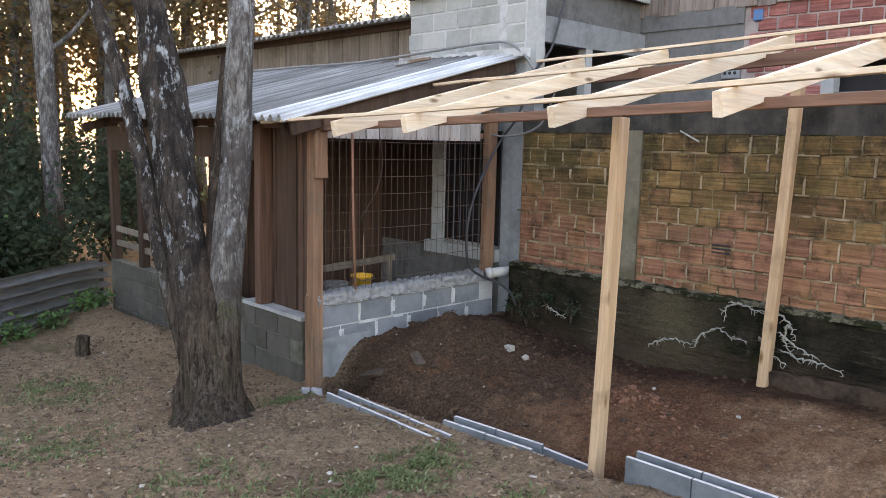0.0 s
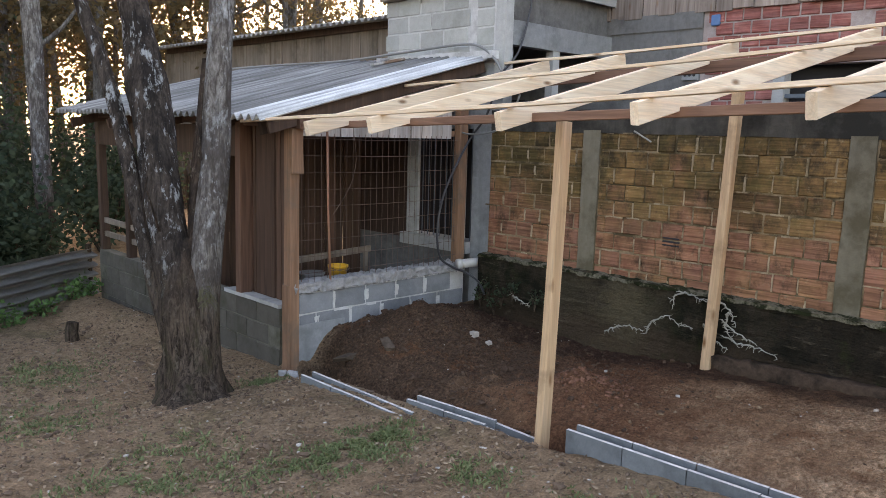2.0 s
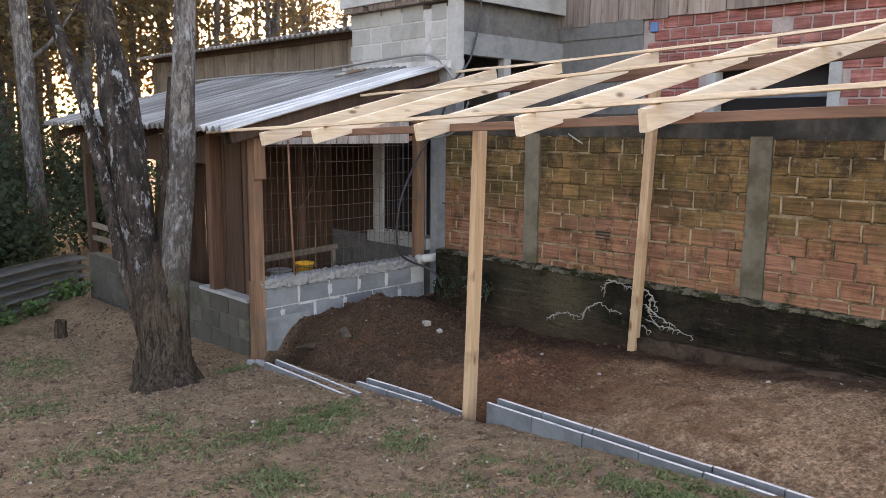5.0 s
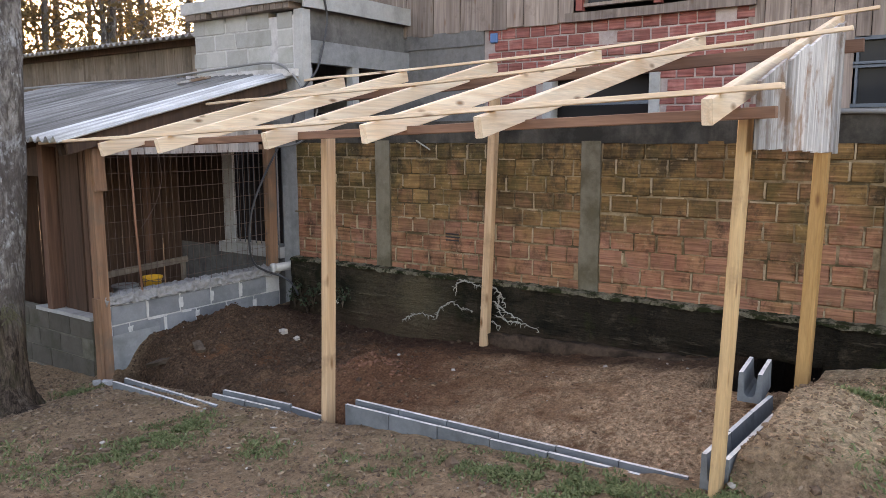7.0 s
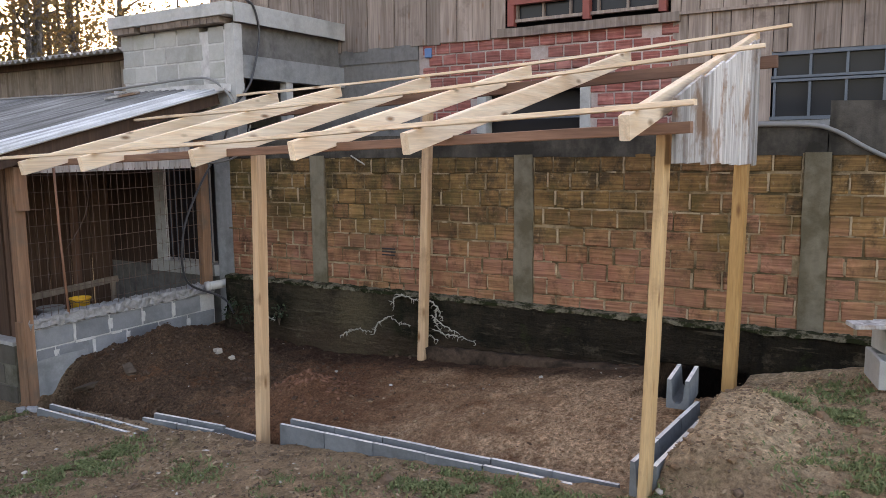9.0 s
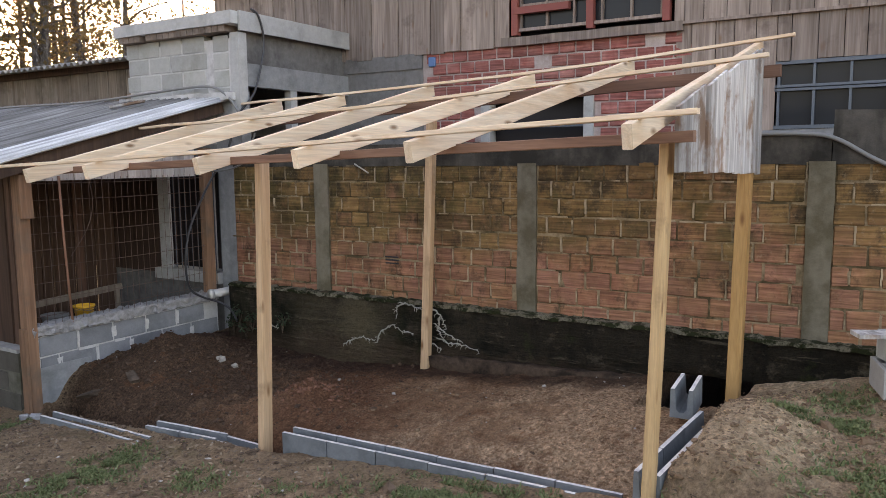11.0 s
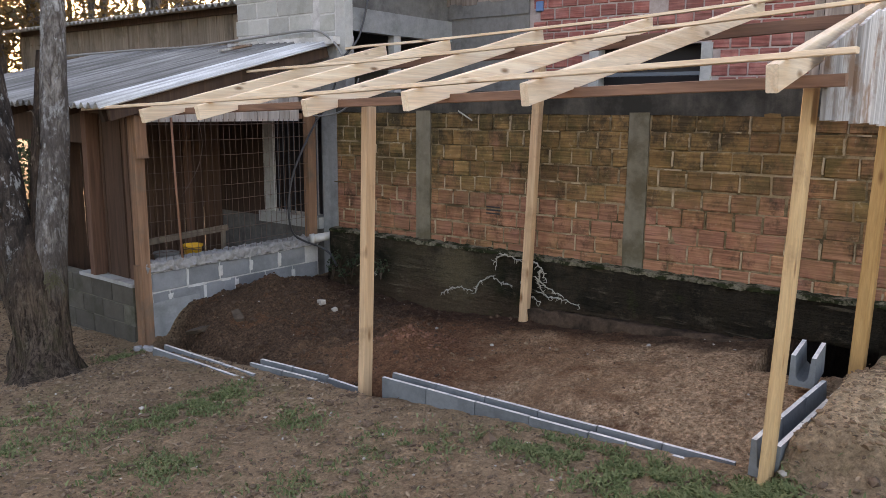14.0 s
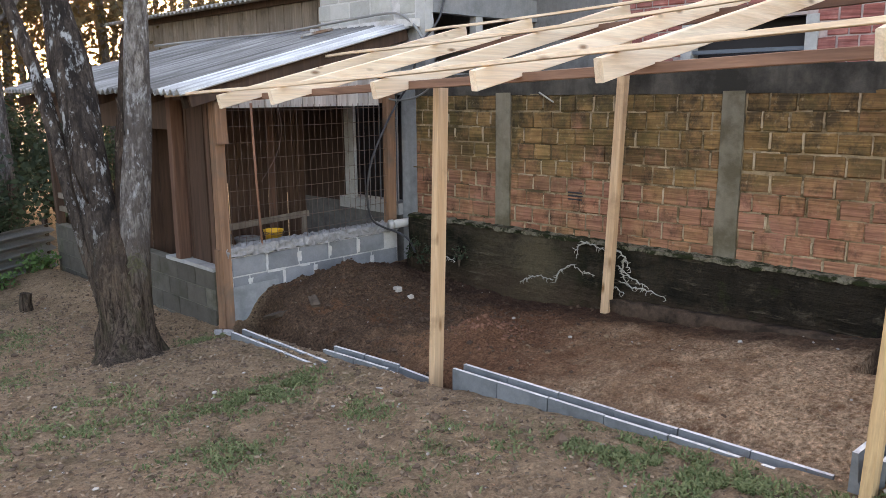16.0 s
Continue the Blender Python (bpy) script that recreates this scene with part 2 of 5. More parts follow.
    # moss tint on the garden
    moss = n.noise(1.7, 5, 0.7)
    out = n.math('SUBTRACT', 1.0, inside)
    c = n.mix(n.math('MULTIPLY', n.math('MULTIPLY', n.span(moss, 0.52, 0.66), n.span(x, 3.7, 3.3)), 0.45), c, (0.135, 0.135, 0.058))
    # the shade down in the pit, painted near black by depth
    pit_shade = n.math('MULTIPLY', n.math('MULTIPLY', n.span(x, 4.95, 5.05), n.span(y, 0.30, 0.22)), n.math('MULTIPLY', n.span(z, 0.20, 0.08), n.span(y, -0.75, -0.65)))
    c = n.mix(pit_shade, c, (0.020, 0.013, 0.009))
    # straw bits and chips
    dry = n.noise(9.0, 6, 0.75)
    chips = n.math('MULTIPLY', n.span(n.cells((60.0, 26.0, 40.0)), 0.16, 0.06), n.math('MULTIPLY', n.span(dry, 0.48, 0.62), out))
    c = n.mix(n.math('MULTIPLY', chips, 0.7), c, (0.42, 0.33, 0.23))
    c = n.tone(c, n.span(fine, 0.25, 0.75), 0.50)
    c = n.tone(c, n.span(grit, 0.25, 0.75), 0.25)
    c = n.tone(c, n.span(n.noise(13.0, 5, 0.7), 0.30, 0.70), 0.32)
    h = n.math('ADD', n.math('ADD', n.math('MULTIPLY', fine, 0.6), mid), n.math('MULTIPLY', grit, 0.12))
    return n.done(c, 0.95, h, 1.0, 0.10, spec=0.12)


SOIL = make_soil()


def make_brick(name, a, b, c3, mossy):
    n = Net(name)
    big = n.noise(1.1, 5, 0.65)
    mid = n.noise(7.0, 5, 0.65)
    ribs = n.noise((3.0, 3.0, 85.0), 2, 0.4)
    coarse = n.noise((2.0, 2.0, 42.0), 2, 0.5)
    c = n.mix(n.span(n.rnd, 0.15, 0.85), a, b)
    c = n.mix(n.span(n.math('ADD', n.math('MULTIPLY', big, 0.6), n.math('MULTIPLY', mid, 0.4)), 0.42, 0.58), c, c3)
    if mossy:
        z, y = n.axis(2), n.axis(1)
        zz = n.math('ADD', n.span(z, 0.95, 1.9), n.math('MULTIPLY', n.math('SUBTRACT', big, 0.5), 2.4))
        zz = n.math('ADD', zz, n.math('MULTIPLY', n.math('SUBTRACT', n.rnd, 0.5), 0.4))
        c = n.mix(n.math('MULTIPLY', n.span(zz, 0.20, 0.80), 0.85), c, (0.205, 0.124, 0.047))
        gr = n.math('ADD', n.noise(2.3, 6, 0.7), n.span(y, 0.0, 5.0, 0.0, 0.10))
        c = n.mix(n.math('MULTIPLY', n.math('MULTIPLY', n.span(gr, 0.48, 0.64), n.span(z, 0.8, 1.7, 0.15, 1.0)), 0.85), c, (0.088, 0.069, 0.027))
        gr2 = n.math('ADD', n.noise(4.1, 6, 0.75), n.span(z, 1.5, 2.1, 0.0, 0.10))
        c = n.mix(n.math('MULTIPLY', n.span(gr2, 0.53, 0.68), 0.85), c, (0.048, 0.035, 0.021))
        c = n.mix(n.math('MULTIPLY', n.span(n.noise(16.0, 5, 0.75), 0.58, 0.68), 0.45), c, (0.36, 0.27, 0.17))
    c = n.tone(c, n.span(coarse, 0.25, 0.75), 0.42)
    c = n.tone(c, ribs, 0.35)
    c = n.tone(c, mid, 0.40)
    c = n.tone(c, n.rnd, 0.22)
    return n.done(c, 0.90, n.math('ADD', n.math('ADD', ribs, coarse), n.math('MULTIPLY', mid, 0.6)), 0.7, 0.008, spec=0.15)


BRICK = make_brick("mossy_clay_brick", (0.405, 0.187, 0.124), (0.255, 0.107, 0.065), (0.320, 0.155, 0.087), True)
RED_BRICK = make_brick("red_clay_brick", (0.34, 0.115, 0.095), (0.27, 0.090, 0.075), (0.31, 0.135, 0.115), False)


def cement(name, a, b, stain, at=(0.5, 0.7), scale=3.0, amount=1.0, strength=0.4, streak=0.0):
    n = Net(name)
    big = n.noise(scale, 6, 0.65)
    mid = n.noise(scale * 5, 5, 0.65)
    fine = n.noise(140.0, 3, 0.6)
    c = n.mix(n.span(mid, 0.3, 0.7), a, b)
    c = n.mix(n.math('MULTIPLY', n.span(big, *at), amount), c, stain)
    if streak:
        s = n.noise((9.0, 9.0, 0.7), 4, 0.6)
        c = n.mix(n.math('MULTIPLY', n.span(s, 0.5, 0.7), streak), c, stain)
    c = n.tone(c, fine, 0.18)
    c = n.tone(c, n.rnd, 0.14)
    return n.done(c, 0.92, n.math('ADD', mid, n.math('MULTIPLY', fine, 0.4)), strength, 0.012, spec=0.2)


BLOCK = cement("grey_concrete_block", (0.225, 0.235, 0.245), (0.285, 0.295, 0.305), (0.175, 0.185, 0.19), scale=2.0)
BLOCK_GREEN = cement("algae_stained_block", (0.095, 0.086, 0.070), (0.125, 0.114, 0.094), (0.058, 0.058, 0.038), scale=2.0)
GREEN_MORTAR = cement("algae_stained_mortar", (0.17, 0.16, 0.13), (0.12, 0.11, 0.085), (0.07, 0.07, 0.045), scale=4.0)
TOWER_BLOCK = cement("pale_concrete_block", (0.385, 0.385, 0.355), (0.45, 0.45, 0.42), (0.31, 0.315, 0.27), scale=2.0)
MORTAR = cement("pale_mortar", (0.62, 0.61, 0.59), (0.50, 0.49, 0.47), (0.30, 0.29, 0.27))
WALL_MORTAR = cement("dirty_brick_mortar", (0.37, 0.270, 0.165), (0.26, 0.185, 0.105), (0.095, 0.070, 0.036), (0.46, 0.60), 3.6)
SMEAR = cement("squeezed_mortar", (0.50, 0.385, 0.255), (0.38, 0.28, 0.175), (0.14, 0.10, 0.052), (0.46, 0.60), 2.6)
RED_MORTAR = cement("pinkish_mortar", (0.50, 0.42, 0.39), (0.40, 0.32, 0.29), (0.30, 0.22, 0.20))
GREY_CEMENT = cement("grey_render", (0.25, 0.26, 0.26), (0.33, 0.335, 0.335), (0.19, 0.20, 0.195), streak=0.4)
PALE_CEMENT = cement("pale_cast_concrete", (0.50, 0.50, 0.48), (0.42, 0.42, 0.40), (0.34, 0.34, 0.32))
PIER_CEMENT = cement("grey_brown_pier_concrete", (0.185, 0.160, 0.112), (0.225, 0.197, 0.142), (0.120, 0.102, 0.064), (0.45, 0.62), streak=0.4)
# darker copy of the grey render, with the shade under roofs in its colour
SHADED_RENDER = cement("shaded_grey_render", (0.150, 0.145, 0.138), (0.20, 0.195, 0.185), (0.10, 0.096, 0.09), streak=0.4)
HOLLOW_END = cement("dull_clay_brick_end", (0.27, 0.215, 0.18), (0.21, 0.165, 0.135), (0.14, 0.11, 0.09), scale=6.0)
BAND = cement("black_stained_cement", (0.100, 0.090, 0.075), (0.062, 0.056, 0.048), (0.028, 0.026, 0.022), (0.42, 0.6), 2.2, streak=0.6)


def make_plinth():
    n = Net("mossy_dark_plinth")
    y, z = n.axis(1), n.axis(2)
    big = n.noise((1.6, 1.6, 2.4), 6, 0.7)
    mid = n.noise(8.0, 6, 0.7)
    run = n.noise((7.0, 7.0, 1.2), 5, 0.65)
    band = n.noise((1.5, 1.5, 14.0), 5, 0.7)
    c = n.mix(n.span(mid, 0.3, 0.7), (0.024, 0.020, 0.014), (0.062, 0.048, 0.032))
    c = n.mix(n.math('MULTIPLY', n.span(big, 0.47, 0.58), 0.85), c, (0.010, 0.010, 0.006))
    c = n.mix(n.math('MULTIPLY', n.span(run, 0.52, 0.66), 0.7), c, (0.014, 0.016, 0.007))
    dust = n.math('MULTIPLY', n.math('MULTIPLY', n.span(y, 2.7, 3.2), n.span(y, 4.3, 3.6)), n.span(big, 0.36, 0.56))
    c = n.mix(n.math('MULTIPLY', dust, 0.8), c, (0.120, 0.096, 0.058))
    south = n.span(y, 2.4, 1.3)
    c = n.mix(n.math('MULTIPLY', south, 0.72), c, n.mix(n.span(run, 0.35, 0.65), (0.008, 0.007, 0.005), (0.026, 0.020, 0.014)))
    # soil splashed on the lower part, pale scrapes and lime
    c = n.mix(n.math('MULTIPLY', n.span(n.math('ADD', z, n.math('MULTIPLY', big, 0.5)), 0.62, 0.42), 0.6), c, (0.072, 0.046, 0.029))
    pale = n.noise((4.0, 4.0, 6.0), 6, 0.75)
    c = n.mix(n.math('MULTIPLY', n.span(pale, 0.58, 0.70), 0.5), c, (0.135, 0.112, 0.076))
    c = n.mix(n.math('MULTIPLY', n.span(band, 0.62, 0.68), 0.45), c, (0.15, 0.125, 0.088))
    c = n.mix(n.math('MULTIPLY', n.span(n.noise(3.0, 5, 0.7), 0.58, 0.68), 0.6), c, (0.032, 0.038, 0.014))
    c = n.tone(c, n.noise(60.0, 4, 0.7), 0.6)
    return n.done(c, 0.95, n.math('ADD', n.math('ADD', mid, band), n.math('MULTIPLY', big, 0.5)), 1.0, 0.05, spec=0.12)


PLINTH = make_plinth()
FOOTING = cement("soil_stained_footing", (0.060, 0.037, 0.024), (0.098, 0.064, 0.042), (0.026, 0.017, 0.011), (0.45, 0.60), 5.0, strength=0.9)


def make_roof_sheet(name="weathered_fibre_cement", dark=(0.15, 0.145, 0.135), light=(0.33, 0.322, 0.305), stain=(0.17, 0.165, 0.15)):
    n = Net(name)
    big = n.noise(1.5, 6, 0.65)
    # streaks down the slope: weathering, plus painted light and shade of the ridges
    run = n.noise((0.7, 26.0, 0.7), 4, 0.6)
    fine = n.noise(70.0, 4, 0.65)
    c = n.mix(n.span(run, 0.38, 0.62), dark, light)
    c = n.mix(n.math('MULTIPLY', n.span(big, 0.48, 0.66), 0.6), c, stain)
    c = n.tone(c, fine, 0.3)
    return n.done(n.tone(c, n.rnd, 0.2), 0.9, fine, 0.2, 0.006, spec=0.2)


FIBRE_OLD = make_roof_sheet()
FIBRE = make_roof_sheet("pale_fibre_cement", (0.34, 0.34, 0.33), (0.78, 0.78, 0.77), (0.44, 0.44, 0.43))
BLUE_BLOCK = cement("new_grey_channel_block", (0.155, 0.168, 0.170), (0.195, 0.210, 0.212), (0.115, 0.124, 0.125), scale=4.0)
CAP = cement("rough_mortar_cap", (0.42, 0.41, 0.40), (0.31, 0.305, 0.295), (0.20, 0.195, 0.185), scale=6.0)
BLOCK_LIP = cement("pale_block_lip", (0.74, 0.71, 0.66), (0.60, 0.575, 0.53), (0.36, 0.36, 0.35), scale=9.0)


def plain(name, colour, rough=0.6, metal=0.0, amount=0.2, scale=20.0, spec=0.4):
    n = Net(name)
    f = n.noise(scale, 5, 0.65)
    c = n.tone(n.tone(n.mix(0.0, colour, colour), f, amount), n.noise(scale * 9, 3, 0.6), amount * 0.6)
    return n.done(c, n.span(f, 0.2, 0.8, rough * 0.85, min(1, rough * 1.15)), f, 0.1, 0.003, metal, spec)


WIRE = plain("rusty_wire", (0.16, 0.11, 0.09), 0.6, 0.5)
RUST_BAR = plain("rusty_reinforcing_bar", (0.34, 0.17, 0.11), 0.75, 0.2)
CABLE = plain("black_rubber_hose", (0.05, 0.05, 0.053), 0.35)
GREY_HOSE = plain("grey_hose", (0.22, 0.22, 0.21), 0.6)
PVC = plain("dirty_white_pipe", (0.55, 0.53, 0.49), 0.5)
YELLOW = plain("yellow_plastic", (0.80, 0.42, 0.03), 0.4)
# near-black that stands in for shade inside rooms, slots and holes
SHADE_BLACK = plain("shade_black", (0.035, 0.032, 0.033), 0.9)
STEEL_BLUE = plain("blue_grey_steel_frame", (0.12, 0.145, 0.17), 0.5, 0.3)
RED_PAINT = plain("faded_red_paint", (0.27, 0.075, 0.06), 0.6)
BLUE_PLASTIC = plain("blue_plastic", (0.08, 0.18, 0.36), 0.5)
GALV = plain("old_galvanised_sheet", (0.27, 0.265, 0.255), 0.7, 0.1, 0.45, 5.0)
PALE_STONE = plain("pale_rubble", (0.46, 0.41, 0.35), 0.9)
CLAY_RUBBLE = plain("clay_rubble", (0.20, 0.088, 0.050), 0.9, 0, 0.3)
TUFT = plain("dry_air_plant", (0.105, 0.095, 0.055), 0.9, 0, 0.4)
ROOT = plain("pale_grey_root", (0.36, 0.345, 0.29), 0.9, 0, 0.45)


def make_glass():
    n = Net("window_glass")
    n.b.inputs["Base Color"].default_value = (0.025, 0.028, 0.033, 1)
    n.b.inputs["Roughness"].default_value = 0.2
    n.b.inputs["Specular IOR Level"].default_value = 0.2
    return n.m


GLASS = make_glass()


def make_bark(name, a, b, lichen, dark, at):
    n = Net(name)
    v = n.noise((26.0, 26.0, 5.0), 6, 0.7, 0.6)
    big = n.noise((5.0, 5.0, 2.6), 6, 0.7)
    patch = n.noise((7.0, 7.0, 3.2), 6, 0.75)
    c = n.mix(n.span(v, 0.41, 0.59), a, b)
    c = n.mix(n.math('MULTIPLY', n.span(big, 0.46, 0.58), 0.85), c, dark)
    high = n.span(n.math('ADD', n.axis(2), big), 0.9, 1.9, 0.15, 1.0)
    c = n.mix(n.math('MULTIPLY', n.math('MULTIPLY', n.span(patch, *at), 0.9), high), c, lichen)
    fleck = n.noise((20.0, 20.0, 9.0), 5, 0.7)
    c = n.mix(n.math('MULTIPLY', n.math('MULTIPLY', n.span(fleck, 0.60, 0.66), 0.8), high), c, lichen)
    low = n.span(n.math('ADD', n.axis(2), n.math('MULTIPLY', big, 0.8)), 0.75, 1.35, 1.0, 0.0)
    crack = n.noise((34.0, 34.0, 3.2), 6, 0.75, 0.8)
    brown = n.mix(n.span(crack, 0.40, 0.60), (0.030, 0.021, 0.016), (0.135, 0.098, 0.072))
    brown = n.mix(n.math('MULTIPLY', n.span(patch, 0.50, 0.62), 0.6), brown, (0.062, 0.058, 0.030))
    brown = n.mix(n.math('MULTIPLY', n.span(n.noise((9.0, 9.0, 4.0), 5, 0.75), 0.56, 0.66), 0.6), brown, (0.205, 0.165, 0.128))
    c = n.mix(low, c, brown)
    c = n.tone(c, n.noise((60.0, 60.0, 22.0), 4, 0.7), 0.6)
    return n.done(c, 0.95, n.math('ADD', v, n.math('MULTIPLY', big, 0.5)), 1.0, 0.05, spec=0.12)


BARK = make_bark("lichened_bark", (0.100, 0.078, 0.065), (0.040, 0.032, 0.027), (0.42, 0.43, 0.43), (0.024, 0.020, 0.018), (0.575, 0.63))
BARK_PALE = make_bark("pale_grey_bark", (0.28, 0.255, 0.23), (0.095, 0.080, 0.070), (0.42, 0.42, 0.41), (0.085, 0.070, 0.062), (0.54, 0.66))
BARK_BASE = make_bark("brown_trunk_bark", (0.092, 0.064, 0.048), (0.038, 0.027, 0.021), (0.21, 0.17, 0.13), (0.036, 0.028, 0.023), (0.56, 0.70))
BARK_FAR = make_bark("far_bark", (0.17, 0.155, 0.14), (0.10, 0.09, 0.08), (0.28, 0.28, 0.27), (0.07, 0.06, 0.055), (0.55, 0.7))


def make_leaf(name, a, b, through=0.35):
    n = Net(name)
    c = n.mix(n.island, a, b)
    c = n.tone(c, n.noise(0.6, 3, 0.6), 0.35)
    n.done(c, 0.7, spec=0.25)
    tr = n.t.nodes.new("ShaderNodeBsdfTranslucent")
    n.link(c, tr.inputs["Color"])
    ms = n.t.nodes.new("ShaderNodeMixShader")
    ms.inputs[0].default_value = through
    n.link(n.b.outputs[0], ms.inputs[1])
    n.link(tr.outputs[0], ms.inputs[2])
    n.link(ms.outputs[0], n.t.nodes["Material Output"].inputs["Surface"])
    return n.m


LEAF_DARK = make_leaf("dark_green_leaf", (0.040, 0.064, 0.038), (0.085, 0.115, 0.066), 0.45)
LEAF_MID = make_leaf("olive_leaf", (0.090, 0.072, 0.037), (0.185, 0.130, 0.062), 0.45)
LEAF_BRIGHT = make_leaf("bright_green_leaf", (0.075, 0.16, 0.05), (0.14, 0.25, 0.085))
GRASS = make_leaf("grass_blade", (0.085, 0.120, 0.042), (0.245, 0.270, 0.120), 0.25)
LITTER = make_leaf("dead_leaf", (0.085, 0.055, 0.034), (0.40, 0.29, 0.185), 0.1)


# ---------------------------------------------------------------- ground
def lerp1(v, xs, ys):
    return float(np.interp(v, xs, ys))


def smooth(a, b, v):
    f = min(1.0, max(0.0, (v - a) / (b - a)))
    return f * f * (3 - 2 * f)


def ground_z(x, y):
    """Height of the ground: a garden slope, and a dug bed with a heap inside the frame."""
    out = lerp1(y, (-30, -4, -1.5, -0.5, -0.25, 0, 0.4, 1, 1.5, 2.3, 3.5, 4.1, 4.7, 5.3, 10, 40), (1.2, 0.7, 0.55, 0.33, 0.235, 0.215, 0.195, 0.155, 0.11, 0.05, -0.045, -0.063, -0.085, -0.22, -0.42, -0.6))
    out += 0.05 * max(0.0, 2.0 - x) * (1 if x > -6 else 0) if x < 2 else 0.0
    if x < -6:
        out += 0.4
    out += 0.03 * noise.noise(Vector((x * 0.9, y * 0.9, 0)))
    out += 0.16 * math.exp(-((x - 3.35) / 0.35) ** 2) * smooth(6.6, 8.2, y) * smooth(11, 9.9, y)
    out += 0.205 * smooth(3.36, 3.62, x) * smooth(5.7, 4.6, x) * smooth(-0.40, -0.53, y) * smooth(-1.3, -0.7, y)
    inn = lerp1(y, (-0.6, 0.5, 1.6, 2.4, 3.4, 4.2, 5.5), (0.40, 0.28, 0.15, 0.10, 0.0, 0.02, 0.08))
    inn -= 0.10 * smooth(4.3, 3.7, x) + 0.13 * smooth(5.0, 3.8, x) * smooth(2.0, 0.6, y)
    heap = 0.265 * math.exp(-((x - 4.75) / 0.62) ** 2 - ((y - 4.75) / 0.55) ** 2)
    heap += 0.06 * math.exp(-((x - 5.4) / 0.5) ** 2 - ((y - 5.1) / 0.5) ** 2)
    heap += 0.15 * math.exp(-((x - 4.55) / 0.28) ** 2 - ((y - 2.85) / 0.30) ** 2)
    heap *= 1 + 0.35 * noise.noise(Vector((x * 5, y * 5, 3)))
    inn += 0.035 * noise.noise(Vector((x * 9, y * 9, 11))) * smooth(2.6, 3.6, y)
    inn += heap + 0.025 * noise.noise(Vector((x * 3, y * 3, 7)))
    inside = smooth(3.66, 3.80, x) * smooth(-0.56, -0.48, y) * smooth(5.8, 5.5, y)
    trench = 0.16 * math.exp(-((x - 3.74) / 0.09) ** 2) * smooth(2.0, 2.3, y) * smooth(5.4, 4.9, y)
    trench += 0.62 * math.exp(-((x - 3.86) / 0.15) ** 2 - ((y - 5.20) / 0.22) ** 2)
    trench += 0.24 * math.exp(-((x - 3.76) / 0.10) ** 2 - ((y - 2.40) / 0.17) ** 2)
    pit = 1.5 * smooth(5.06, 5.14, x) * smooth(-0.53, -0.47, y) * smooth(0.14, 0.06, y) * smooth(7.9, 7.5, x)
    z = out * (1 - inside) + inn * inside - trench
    z += 0.020 * noise.noise(Vector((x * 8, y * 8, 1))) + 0.010 * noise.noise(Vector((x * 19, y * 19, 2))) * (1 + inside)
    return z - pit


def make_ground():
    xs = list(np.arange(0.4, 6.31, 0.05))
    ys = list(np.arange(-2.0, 7.01, 0.05))
    xs = [-400, -120, -40, -15, -8, -4, -2, -1, -0.4, 0.0] + xs + [6.6, 7, 8, 10, 14, 22, 40, 120, 400]
    ys = [-400, -120, -40, -18, -10, -6, -4, -3, -2.4] + ys + list(np.arange(7.2, 12, 0.2)) + [12.5, 13.5, 15, 18, 24, 40, 120, 400]
    bm = bmesh.new()
    grid = [[bm.verts.new((x, y, ground_z(x, y))) for y in ys] for x in xs]
    for i in range(len(xs) - 1):
        for j in range(len(ys) - 1):
            bm.faces.new((grid[i][j], grid[i + 1][j], grid[i + 1][j + 1], grid[i][j + 1]))
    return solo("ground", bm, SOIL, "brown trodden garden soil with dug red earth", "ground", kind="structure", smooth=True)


make_ground()


# ---------------------------------------------------------------- garden wall of hollow clay bricks
WALL_X, COURSE = 6.0, 0.157
PIERS = ((3.725, 3.915), (1.345, 1.53), (-1.03, -0.85), (-3.5, -3.3))
PLINTH_EDGE = cement("crumbling_mossy_edge", (0.25, 0.225, 0.160), (0.080, 0.072, 0.045), (0.020, 0.024, 0.008), (0.45, 0.54), 9.0, strength=0.9)
wall = thing("wall_east", (WALL_X, 2, 0), "mossy hollow clay brick garden wall on a dark plinth", "wall", kind="structure")


def rough_box(lo, hi, cuts, amp, seed=0, freq=4.0):
    """A box with its faces cut up and pushed in and out a little."""
    b = box(lo, hi)
    for ax in range(3):
        n = cuts[ax]
        for k in range(1, n):
            c = [0, 0, 0]
            c[ax] = lo[ax] + (hi[ax] - lo[ax]) * k / n
            nrm = [0, 0, 0]
            nrm[ax] = 1
            bmesh.ops.bisect_plane(b, geom=b.verts[:] + b.edges[:] + b.faces[:], plane_co=c, plane_no=nrm)
    for v in b.verts:
        q = v.co * freq + Vector((seed, seed * 2, 0))
        v.co += Vector((noise.noise(q), noise.noise(q + Vector((9, 0, 0))), noise.noise(q + Vector((0, 9, 0))))) * amp
    return b


part("mortar_bed", box((WALL_X + 0.009, -6, 0.6), (WALL_X + 0.13, 5.12, 2.06)), WALL_MORTAR, wall, "dirty mortar between bricks")
for lo, hi, cuts in (((WALL_X - 0.12, -6, -0.6), (WALL_X + 0.14, -0.53, 0.70), (1, 44, 8)), ((WALL_X - 0.12, 0.20, -0.6), (WALL_X + 0.14, 5.15, 0.70), (1, 44, 8)), ((WALL_X - 0.12, -0.55, 0.36), (WALL_X + 0.14, 0.22, 0.70), (1, 5, 3))):
    part("plinth", rough_box(lo, hi, (1, cuts[1] * 2, cuts[2] * 2), 0.034, 4, 5.5), PLINTH, wall, "dark mossy concrete plinth", smooth=True)
